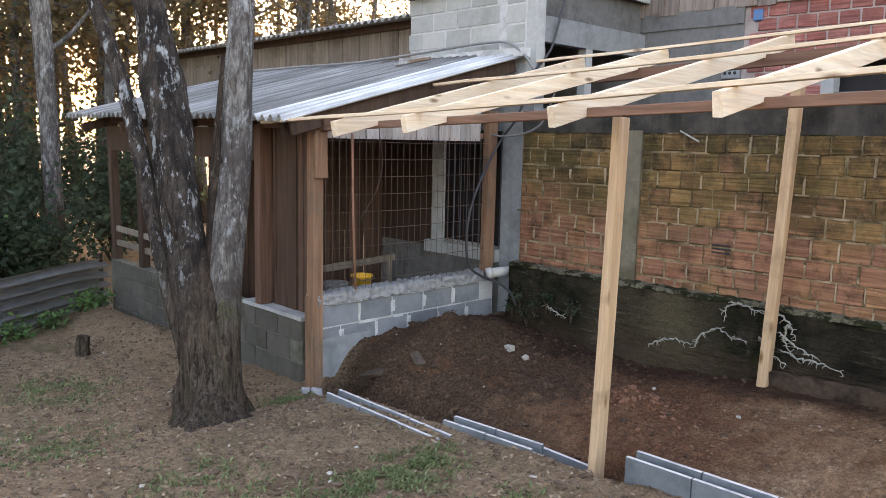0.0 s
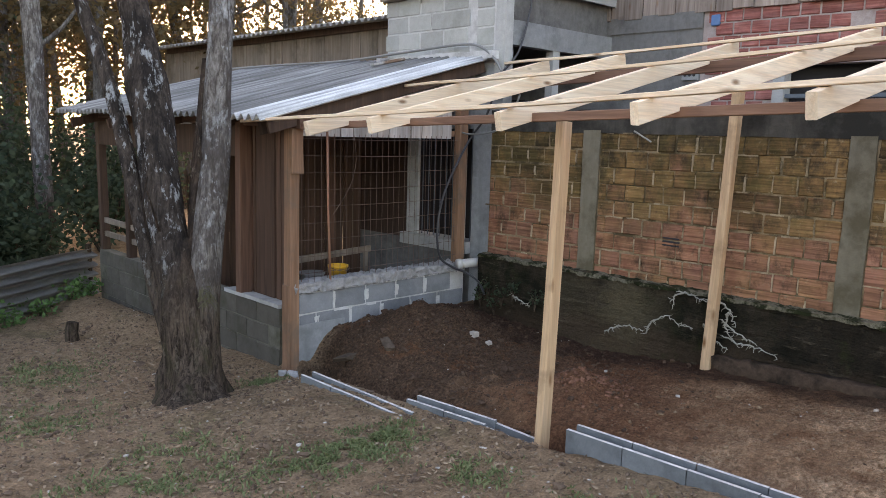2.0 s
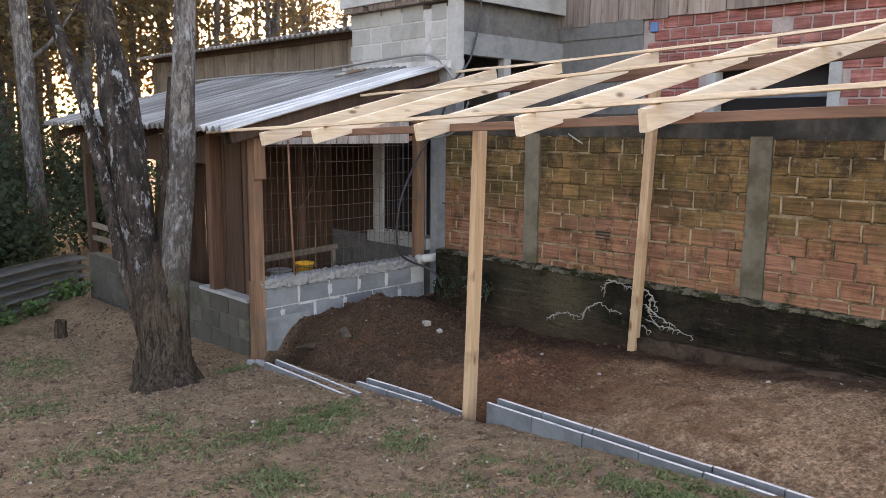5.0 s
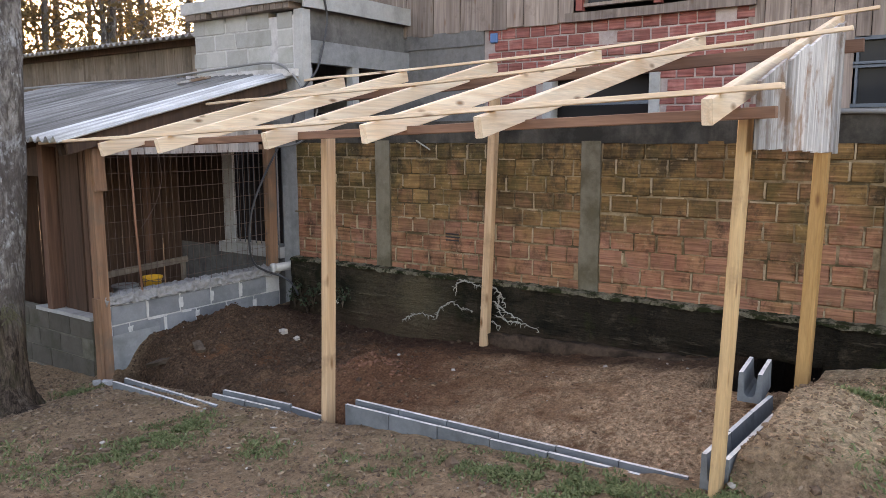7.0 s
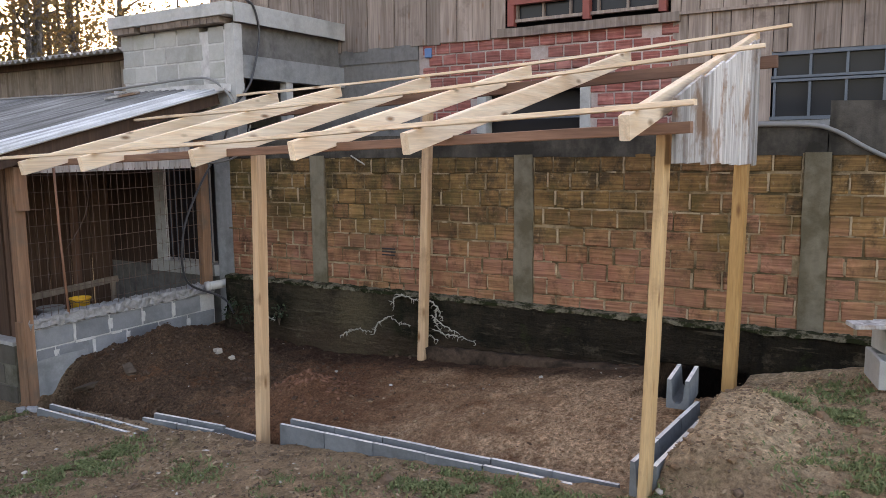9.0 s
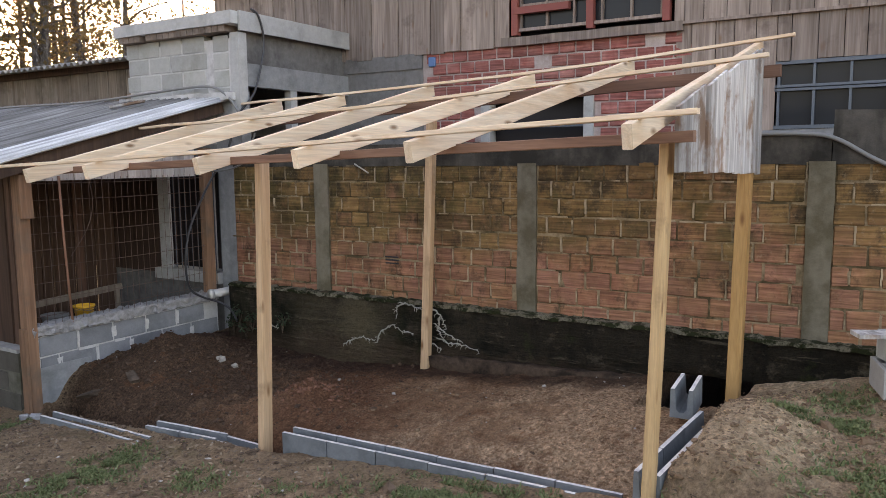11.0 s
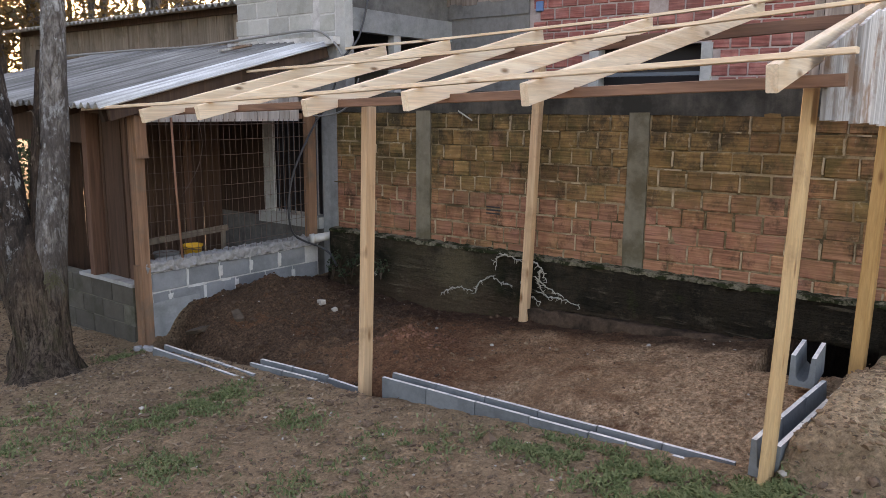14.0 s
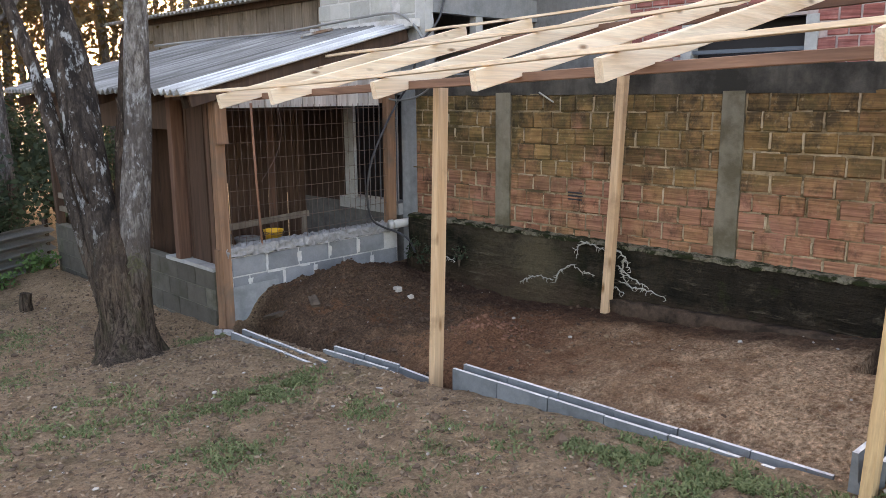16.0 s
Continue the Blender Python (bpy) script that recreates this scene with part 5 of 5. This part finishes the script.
for k in range(26):
    a, l = tuft_rng.uniform(-2.6, 0.2), tuft_rng.uniform(0.04, 0.11)
    p = Vector((2.66 + tuft_rng.uniform(-.05, .05), 5.115, 0.66 + tuft_rng.uniform(-.10, .08)))
    q = p + Vector((math.cos(a) * l, math.sin(a) * l * 0.7, -l * tuft_rng.uniform(-0.4, 1.1)))
    part("air_plant_leaf", tube([p, p.lerp(q, 0.5) + Vector((0, 0, 0.03)), q], [0.006, 0.005, 0.002], 5, sub=2), TUFT, tree, "dry grey-green air plant leaf")
for k, pts in enumerate(([(2.86, 5.36, 1.5, 0.012), (2.76, 5.30, 1.75, 0.009), (2.72, 5.30, 2.05, 0.005)], [(2.50, 5.5, 1.1, 0.015), (2.40, 5.35, 1.25, 0.010), (2.30, 5.28, 1.5, 0.005)], [(2.45, 5.55, 1.0, 0.014), (2.34, 5.45, 1.35, 0.008), (2.36, 5.4, 1.6, 0.004)])):
    part("twig", tube([p[:3] for p in pts], [p[3] for p in pts], 6, sub=4), BARK_BASE, tree)


def leaves(points, size, seed, spread=0.0, droop=0.3):
    """Many small leaf blades at the given points."""
    g = np.random.default_rng(seed)
    p = np.array([tuple(q) for q in points], dtype=float)
    n = len(p)
    s = size * g.uniform(0.6, 1.4, (n, 1))
    d = g.normal(0, 1, (n, 3))
    d[:, 2] = d[:, 2] * 0.7 - droop
    d /= np.linalg.norm(d, axis=1, keepdims=True)
    sd = np.cross(d, g.normal(0, 1, (n, 3)))
    sd = sd / np.linalg.norm(sd, axis=1, keepdims=True) * s * 0.32
    v = np.stack([p, p + d * s * 0.5 + sd, p + d * s, p + d * s * 0.5 - sd], axis=1).reshape(-1, 3)
    return v.tolist(), np.arange(4 * n).reshape(-1, 4).tolist()


def leaf_part(name, points, size, mat, parent, seed, spread=0.0, label=""):
    v, f = leaves([Vector(p) - org(parent) for p in points], size, seed, spread)
    me = bpy.data.meshes.new(name)
    me.from_pydata(v, [], f)
    me.materials.append(mat)
    ob = new(name, me)
    if parent:
        ob.parent = parent
    if label:
        ob["label"] = label
    return ob


def wood_tree(x, y, z, h, r, crown_from, crown_r, mat_leaf, seed, label, count, leaf, lean=(0, 0), bark=None):
    """A forest tree: tapered trunk, limbs, and a crown of clumped leaves with gaps."""
    rng = random.Random(seed)
    t = thing("tree", (x, y, z), label, "tree", "trees of the wood")
    pts, rad = [], []
    for i in range(7):
        f = i / 6
        pts.append((x + lean[0] * f + rng.uniform(-.1, .1) * f, y + lean[1] * f + rng.uniform(-.1, .1) * f, z - 0.3 + (h + 0.3) * f))
        rad.append(r * (1.25 if i == 0 else 1 - 0.8 * f))
    part("trunk", tube(pts, rad, 10, 0.15, seed, 3), bark or BARK_FAR, t, smooth=True)
    tips = []
    for k in range(rng.randint(9, 13)):
        f = rng.uniform(crown_from, 0.98)
        i = min(5, int(f * 6))
        p = Vector(pts[i]).lerp(Vector(pts[i + 1]), f * 6 - i)
        a = rng.uniform(0, 2 * math.pi)
        l = crown_r * rng.uniform(0.5, 1.0) * (1.15 - 0.5 * f)
        q1 = p + Vector((math.cos(a) * l * 0.5, math.sin(a) * l * 0.5, l * rng.uniform(0.1, 0.35)))
        q2 = p + Vector((math.cos(a + .3) * l, math.sin(a + .3) * l, l * rng.uniform(0.05, 0.6)))
        part("limb", tube([p, q1, q2], [r * 0.3, r * 0.2, r * 0.06], 6, sub=3), bark or BARK_FAR, t, smooth=True)
        tips += [q1.lerp(q2, g) for g in (0.2, 0.5, 0.8, 1.0)] + [p.lerp(q1, 0.6)]
    cl = []
    for p in tips:
        for _ in range(rng.randint(2, 4)):
            c = p + Vector((rng.gauss(0, .35), rng.gauss(0, .35), rng.gauss(0, .3))) * crown_r * 0.45
            s = rng.uniform(0.10, 0.24) * crown_r
            cl.append((c, s))
    g = np.random.default_rng(seed)
    at = np.array([(*c, sz) for c, sz in cl])[g.integers(0, len(cl), count)]
    pt = at[:, :3] + g.normal(0, 1, (count, 3)) * at[:, 3:4] * np.array((1.0, 1.0, 0.7))
    leaf_part("crown", pt, leaf, mat_leaf, t, seed)
    return t


rng = random.Random(77)
pole_tree = thing("tree", (4.15, 14.0, -0.5), "slender pale trunk standing before the wood", "tree")
for k, (z, dx, dy) in enumerate(((3.2, 0.9, -0.3), (4.4, -1.0, 0.2), (5.5, 0.8, 0.5))):
    part("limb", tube([(4.12, 14.02, z), (4.12 + dx * 0.5, 14.02 + dy * 0.5, z + 0.4), (4.12 + dx, 14.02 + dy, z + 1.1)], [0.05, 0.035, 0.012], 8, sub=3), BARK_FAR, pole_tree, smooth=True)
stem("trunk", [(4.22, 14.0, -0.7, 0.19), (4.20, 14.0, 0.2, 0.16), (4.15, 14.0, 2.5, 0.15), (4.10, 14.05, 5.0, 0.13), (4.0, 14.2, 9.0, 0.08)], BARK_PALE, pole_tree, 9)
# wood behind the fence and the outbuilding
WOOD = []
for i in range(80):
    ang = radians(rng.uniform(66, 116) if i % 5 else rng.uniform(46, 68))
    dist = rng.uniform(16.5, 34)
    WOOD.append((math.cos(ang) * dist, math.sin(ang) * dist))
far_rng = random.Random(178)
for i in range(4):
    ang, dist = radians(far_rng.uniform(49, 56)), far_rng.uniform(22, 30)
    WOOD.append((math.cos(ang) * dist, math.sin(ang) * dist))
for ang, dist in ((57.0, 25.0), (58.6, 29.0), (60.2, 23.5)):
    WOOD.append((math.cos(radians(ang)) * dist, math.sin(radians(ang)) * dist))
for i, (x, y) in enumerate(WOOD):
    h = rng.uniform(8, 14)
    dark = x < 5.0 and rng.random() < 0.30
    wood_tree(x, y, -0.6, h, rng.uniform(0.09, 0.17), rng.uniform(0.15, 0.45), rng.uniform(1.8, 3.2), LEAF_DARK if dark else LEAF_MID, 200 + i,
              "tall forest tree with dark green leaves" if dark else "tall forest tree with thin olive foliage", (3800 if dark else 3400) if x < 8 else 2300, rng.uniform(0.10, 0.15), (rng.uniform(-.8, .8), rng.uniform(-.8, .8)))


def shrub(x, y, z, r, h, mat, seed, count, leaf, label):
    rng = random.Random(seed)
    t = thing("shrub", (x, y, z), label, "shrub")
    tips = []
    for k in range(9):
        a = rng.uniform(0, 6.28)
        q = Vector((x + math.cos(a) * r * rng.uniform(.3, .9), y + math.sin(a) * r * rng.uniform(.3, .9), z + h * rng.uniform(.5, 1)))
        part("branch", tube([(x, y, z - 0.1), ((x + q.x) / 2, (y + q.y) / 2, z + (q.z - z) * .65), q], [0.03 * min(1.0, r), 0.02 * min(1.0, r), 0.006 * min(1.0, r)], 6, sub=3), BARK_FAR, t)
        tips += [q, q.lerp(Vector((x, y, z + h * .3)), .35), q.lerp(Vector((x, y, z + h * .3)), .7)]
    pt = []
    for _ in range(count):
        p = rng.choice(tips)
        s = 0.23 * r
        pt.append(p + Vector((rng.gauss(0, s), rng.gauss(0, s), rng.gauss(0, s))))
    leaf_part("foliage", pt, leaf, mat, t, seed)


for i, (x, y, r, h) in enumerate(((1.2, 12.2, 1.3, 2.6), (2.4, 12.6, 1.1, 1.6), (0.2, 11.5, 1.4, 2.6), (3.3, 12.4, 1.0, 1.2), (-1.3, 11.2, 1.5, 3.0), (1.8, 14.8, 1.8, 2.8), (3.4, 15.6, 1.5, 3.0), (0.4, 14.0, 1.8, 2.9), (5.4, 14.6, 1.5, 2.2), (6.8, 17.2, 1.8, 2.6), (5.0, 17.5, 1.8, 3.0))):
    shrub(x, y, -0.5, r, h, LEAF_DARK, 300 + i, 3200, 0.11, "dense dark green shrub beyond the fence")
shrub(1.55, 9.75, -0.4, 0.75, 2.3, LEAF_BRIGHT, 320, 900, 0.13, "fern-like bright green shrub by the fence")
for i, (x, y, r) in enumerate(((2.75, 9.55, 0.22), (3.2, 9.85, 0.25), (2.3, 9.25, 0.25), (1.6, 8.9, 0.3), (3.45, 9.95, 0.18), (2.0, 9.05, 0.2))):
    shrub(x, y, ground_z(x, y), r, 0.18, LEAF_BRIGHT, 330 + i, 150, 0.06, "low green weeds growing at the fence foot")


# ---------------------------------------------------------------- small things on the ground
def grass_patch(cx, cy, rx, ry, n, seed, h=0.045, verts=None, faces=None):
    rng = random.Random(seed)
    for _ in range(n):
        x, y = cx + rng.gauss(0, rx * 0.5), cy + rng.gauss(0, ry * 0.5)
        if x > 3.60 and -0.55 < y < 5.5:
            continue
        if noise.noise(Vector((x * 6, y * 6, 5))) < -0.12:
            continue
        z = ground_z(x, y) - 0.004
        a = rng.uniform(0, 6.28)
        l = h * rng.uniform(0.5, 1.5)
        lean = Vector((math.cos(a), math.sin(a), 0)) * l * rng.uniform(0.5, 1.8)
        sd = Vector((-math.sin(a), math.cos(a), 0)) * rng.uniform(0.003, 0.008)
        o = Vector((x, y, z))
        i = len(verts)
        mid = o + lean * 0.45 + Vector((0, 0, l * 0.7))
        tip = o + lean + Vector((0, 0, l * rng.uniform(0.55, 0.95)))
        verts += [o - sd, o + sd, mid + sd * 0.8, mid - sd * 0.8, tip]
        faces += [(i, i + 1, i + 2, i + 3), (i + 3, i + 2, i + 4)]


PATCHES = ((2.6, 3.18, 0.40, 0.30, 900), (1.94, 2.44, 0.35, 0.30, 550), (1.45, 3.6, 0.45, 0.35, 650), (2.97, 1.48, 0.30, 0.35, 450), (3.38, 0.48, 0.22, 0.55, 1100), (3.20, -0.33, 0.20, 0.24, 1200),
           (2.97, 2.4, 0.20, 0.25, 300), (3.30, 5.28, 0.22, 0.15, 350), (3.0, 3.32, 0.30, 0.25, 650), (1.99, 6.85, 0.5, 0.6, 800), (4.74, -1.25, 0.25, 0.20, 500), (4.77, -0.94, 0.15, 0.12, 220),
           (3.77, -1.4, 0.5, 0.4, 900), (3.0, 0.0, 0.4, 0.5, 900), (1.95, 4.1, 0.35, 0.3, 300), (2.2, 1.5, 0.5, 0.5, 500), (5.3, -1.25, 0.3, 0.25, 500), (2.6, -0.6, 0.6, 0.5, 900), (1.5, 5.4, 0.5, 0.6, 800), (2.1, 3.4, 0.5, 0.5, 400), (3.27, -0.50, 0.12, 0.10, 350), (3.36, 0.85, 0.20, 0.32, 650), (3.28, 0.12, 0.24, 0.36, 900))
gv, gf = [], []
for i, (x, y, rx, ry, n) in enumerate(PATCHES):
    grass_patch(x, y, rx, ry, int(n * 2.0), 400 + i, 0.026 if i not in (5, 20) else 0.034, gv, gf)
me = bpy.data.meshes.new("grass")
me.from_pydata(gv, [], gf)
me.materials.append(GRASS)
tagged(new("grass", me), "thin patches of short green grass on the soil", "grass", kind="stuff")


def scatter(name, n, size, mat, where, seed, label, category, flat=0.5, jag=0.45, lift=0.2):
    """Loose bits lying on the ground, one mesh."""
    rng = random.Random(seed)
    verts, faces = [], []
    ico = bmesh.new()
    bmesh.ops.create_icosphere(ico, subdivisions=1, radius=1)
    base = [v.co.copy() for v in ico.verts]
    tri = [[v.index for v in f.verts] for f in ico.faces]
    ico.free()
    for _ in range(n):
        x, y = where(rng)
        s = size * rng.lognormvariate(0, 0.5)
        m = Matrix.Rotation(rng.uniform(0, 6.28), 3, 'Z') @ Matrix.Rotation(rng.uniform(-.4, .4), 3, 'X')
        o = Vector((x, y, ground_z(x, y) + s * flat * lift))
        i = len(verts)
        sx, sy, sz = s * rng.uniform(.7, 1.4), s * rng.uniform(.6, 1.1), s * flat * rng.uniform(.7, 1.2)
        for b in base:
            verts.append(o + m @ Vector((b.x * sx, b.y * sy, b.z * sz)) * rng.uniform(1 - jag, 1 + jag * .4))
        faces += [[i + k for k in t] for t in tri]
    me = bpy.data.meshes.new(name)
    me.from_pydata(verts, [], faces)
    me.materials.append(mat)
    return tagged(new(name, me), label, category, kind="stuff")


CLOD = cement("soil_clod", (0.140, 0.084, 0.053), (0.090, 0.053, 0.034), (0.055, 0.032, 0.022), scale=12.0)
scatter("soil_clods", 3400, 0.0082, CLOD, lambda r: (min(5.8, max(3.85, r.gauss(4.7, 0.55))), min(5.4, max(2.0, r.gauss(4.3, 0.9)))), 1, "clods of dug earth on the heap", "soil", 0.7)
DARK_CLOD = cement("dark_soil_clod", (0.12, 0.078, 0.052), (0.19, 0.128, 0.086), (0.07, 0.045, 0.03), scale=10.0)
scatter("garden_clods", 5200, 0.0105, DARK_CLOD, lambda r: (r.uniform(0.7, 3.55), r.uniform(-1.2, 8.5)), 11, "small clods of brown soil on the garden", "soil", 0.7)
scatter("fine_clods", 1900, 0.0075, CLOD, lambda r: (r.uniform(3.8, 5.85), 5.3 - abs(r.gauss(0, 1.5))), 2, "crumbs of soil strewn over the bed", "soil", 0.7)
scatter("brick_rubble", 420, 0.0095, CLAY_RUBBLE, lambda r: (r.gauss(4.60, 0.17), r.gauss(2.83, 0.2)), 3, "crumbled red brick rubble in a small pile", "rubble", 0.7)
scatter("pale_crumbs", 110, 0.0045, PALE_STONE, lambda r: (r.uniform(3.8, 5.85), r.uniform(-0.4, 5.2)), 4, "pale crumbs of mortar strewn over the bed", "rubble", 0.6)
scatter("pebbles", 550, 0.007, PALE_STONE, lambda r: (r.uniform(0.8, 3.5), r.uniform(-1.0, 8.5)), 5, "small pale pebbles and chips on the soil", "pebbles", 0.5)
TAN_CLOD = cement("dry_tan_clod", (0.28, 0.185, 0.112), (0.20, 0.125, 0.075), (0.14, 0.085, 0.05), scale=10.0)
scatter("dry_crumbs", 1500, 0.0055, TAN_CLOD, lambda r: (r.uniform(3.85, 5.35), r.uniform(-0.4, 2.4)), 16, "dry tan crumbs of soil on the bed", "soil", 0.6)
scatter("sand_crumbs", 1300, 0.009, TAN_CLOD, lambda r: (r.uniform(3.5, 5.6), r.uniform(-1.6, -0.5)), 6, "crumbled soil beside the footing", "soil", 0.7)


def litter(n, where, seed):
    rng = random.Random(seed)
    v, f = [], []
    for _ in range(n):
        x, y = where(rng)
        if x > 3.58 and -0.5 < y < 5.5 and rng.random() < 0.75:
            continue
        z = ground_z(x, y) + 0.006
        a = rng.uniform(0, 6.28)
        s = rng.uniform(0.008, 0.027)
        d = Vector((math.cos(a), math.sin(a), rng.uniform(-.2, .35))) * s
        sd = Vector((-math.sin(a), math.cos(a), rng.uniform(-.4, .4))) * s * rng.uniform(.25, .5)
        o = Vector((x, y, z))
        i = len(v)
        v += [o - d, o + sd, o + d, o - sd]
        f.append((i, i + 1, i + 2, i + 3))
    me = bpy.data.meshes.new("leaf_litter")
    me.from_pydata(v, [], f)
    me.materials.append(LITTER)
    tagged(new("leaf_litter", me), "dry brown and straw-coloured leaf litter on the soil", "leaf litter", kind="stuff")


litter(13000, lambda r: (r.uniform(0.6, 3.7), r.uniform(-1.2, 9.8)), 7)
litter(2500, lambda r: (r.gauss(2.4, 0.6), r.gauss(6.6, 1.3)), 8)


def chunk(name, x, y, z, s, mat, label, category, seed):
    b = bmesh.new()
    bmesh.ops.create_cube(b, size=1.0)
    bmesh.ops.bevel(b, geom=b.edges[:], offset=0.12, segments=1, affect='EDGES')
    rng = random.Random(seed)
    for v in b.verts:
        v.co = Vector([v.co[i] * s[i] + rng.uniform(-1, 1) * s[i] * 0.10 for i in range(3)])
    bmesh.ops.transform(b, matrix=pose(x, y, z, rng.uniform(-12, 12), rng.uniform(-12, 12), rng.uniform(0, 180)), verts=b.verts)
    return solo(name, b, mat, label, category)


for k, (x, y, s) in enumerate(((4.90, 4.245, 0.085), (4.93, 4.09, 0.06), (4.95, 2.2, 0.03), (5.4, 1.0, 0.03), (5.2, 3.0, 0.03))):
    chunk("mortar_lump", x, y, ground_z(x, y) + s * 0.2, (s, s * 0.7, s * 0.6), PALE_STONE, "pale lump of mortar lying on the earth", "rubble", k)
BROKEN = cement("dirty_broken_cement", (0.135, 0.098, 0.070), (0.085, 0.060, 0.042), (0.05, 0.034, 0.024), scale=7.0)
for k, (x, y, s) in enumerate(((3.97, 4.88, 0.44), (4.16, 4.62, 0.24))):
    chunk("broken_slab", x, y, ground_z(x, y) - 0.012, (s, s * 0.34, 0.045), BROKEN, "broken cement slab half buried in the heap", "rubble", 20 + k)
for k, (x, y, s) in enumerate(((3.60, 5.28, 0.10), (3.66, 5.20, 0.08), (3.52, 5.33, 0.07), (3.75, 5.17, 0.09))):
    chunk("footing_stone", x, y, ground_z(x, y) + s * 0.2, (s, s * 0.8, s * 0.7), CAP, "grey rubble stone at the shed corner", "rubble", 30 + k)
st = thing("stump", (2.62, 8.05, ground_z(2.62, 8.05)), "short dark broken stump in the soil", "stump")
zz = ground_z(2.62, 8.05)
part("wood", tube([(2.62, 8.05, zz - 0.05), (2.61, 8.05, zz + 0.10), (2.63, 8.05, zz + 0.21)], [0.085, 0.075, 0.07], 12, 0.3, 3), BARK_BASE, st)
# pale roots on the plinth: a few runners, each with short hairy side roots
rng = random.Random(31)
RUNNERS = (((2.68, 0.71), (2.79, 0.65), (2.77, 0.56)), ((2.72, 0.70), (2.60, 0.68), (2.46, 0.66)), ((3.44, 0.21), (3.30, 0.28), (3.17, 0.30), (3.05, 0.27)),
           ((3.02, 0.27), (2.96, 0.40), (2.84, 0.47), (2.72, 0.42), (2.58, 0.40)), ((2.37, 0.67), (2.26, 0.62), (2.21, 0.50)), ((2.33, 0.52), (2.22, 0.46), (2.14, 0.42), (2.03, 0.39)),
           ((2.32, 0.40), (2.20, 0.36), (2.05, 0.36), (1.86, 0.31)), ((2.28, 0.60), (2.30, 0.48), (2.24, 0.38)), ((4.62, 0.36), (4.50, 0.30), (4.36, 0.28)), ((2.48, 0.46), (2.40, 0.36), (2.26, 0.28)))
for k, run in enumerate(RUNNERS):
    pts = []
    for (y0, z0), (y1, z1) in zip(run, run[1:]):
        n = max(2, int(math.hypot(y1 - y0, z1 - z0) / 0.022))
        pts += [(y0 + (y1 - y0) * i / n, z0 + (z1 - z0) * i / n) for i in range(n)]
    pts.append(run[-1])
    line = [(5.846 + rng.uniform(-0.008, 0.006), y + rng.uniform(-.013, .013), z + rng.uniform(-.013, .013)) for y, z in pts]
    root = thing("dry_root", line[0], "pale dry root creeping over the plinth", "root", "roots on the plinth")
    part("runner", tube(line, [0.0072 - 0.004 * i / len(line) for i in range(len(line))], 6, 0.6, k, 2), ROOT, root, smooth=True)
    for p in line[::1]:
        a, l = rng.uniform(-0.9, 3.6), rng.uniform(0.012, 0.05)
        q = (p[0] - 0.012, p[1] - math.cos(a) * l, p[2] - math.sin(a) * l)
        mid = (p[0] - 0.012, (p[1] + q[1]) / 2 + rng.uniform(-.012, .012), (p[2] + q[2]) / 2)
        part("side_root", tube([p, mid, q], [0.0042, 0.003, 0.0015], 5, 0.4, k, 2), ROOT, root, smooth=True)
for k, (y, z) in enumerate(((4.95, 0.42), (4.75, 0.36), (5.05, 0.30), (4.85, 0.25), (4.6, 0.45), (4.3, 0.4))):
    shrub(5.84, y, z - 0.08, 0.11, 0.12, LEAF_DARK, 350 + k, 70, 0.035, "small dusty plant rooted in the plinth")
solo("wall_stick", tube([(5.97, 3.35, 2.06), (5.93, 3.15, 1.97)], 0.008, 6), ROOT, "grey stick poking from the brick wall", "stick")

# ---------------------------------------------------------------- closing the place behind the camera
solo("backdrop", rough_box((-40, -40, -3), (-39, 60, 5), (1, 40, 8), 0.9, 5, 0.3), LEAF_DARK, "distant dark hedge", "backdrop", kind="structure")

# ---------------------------------------------------------------- pieces of the walls
blocks_of_shed()
blocks_of_tower()
bricks_of_house()
bricks_in_garden_wall()
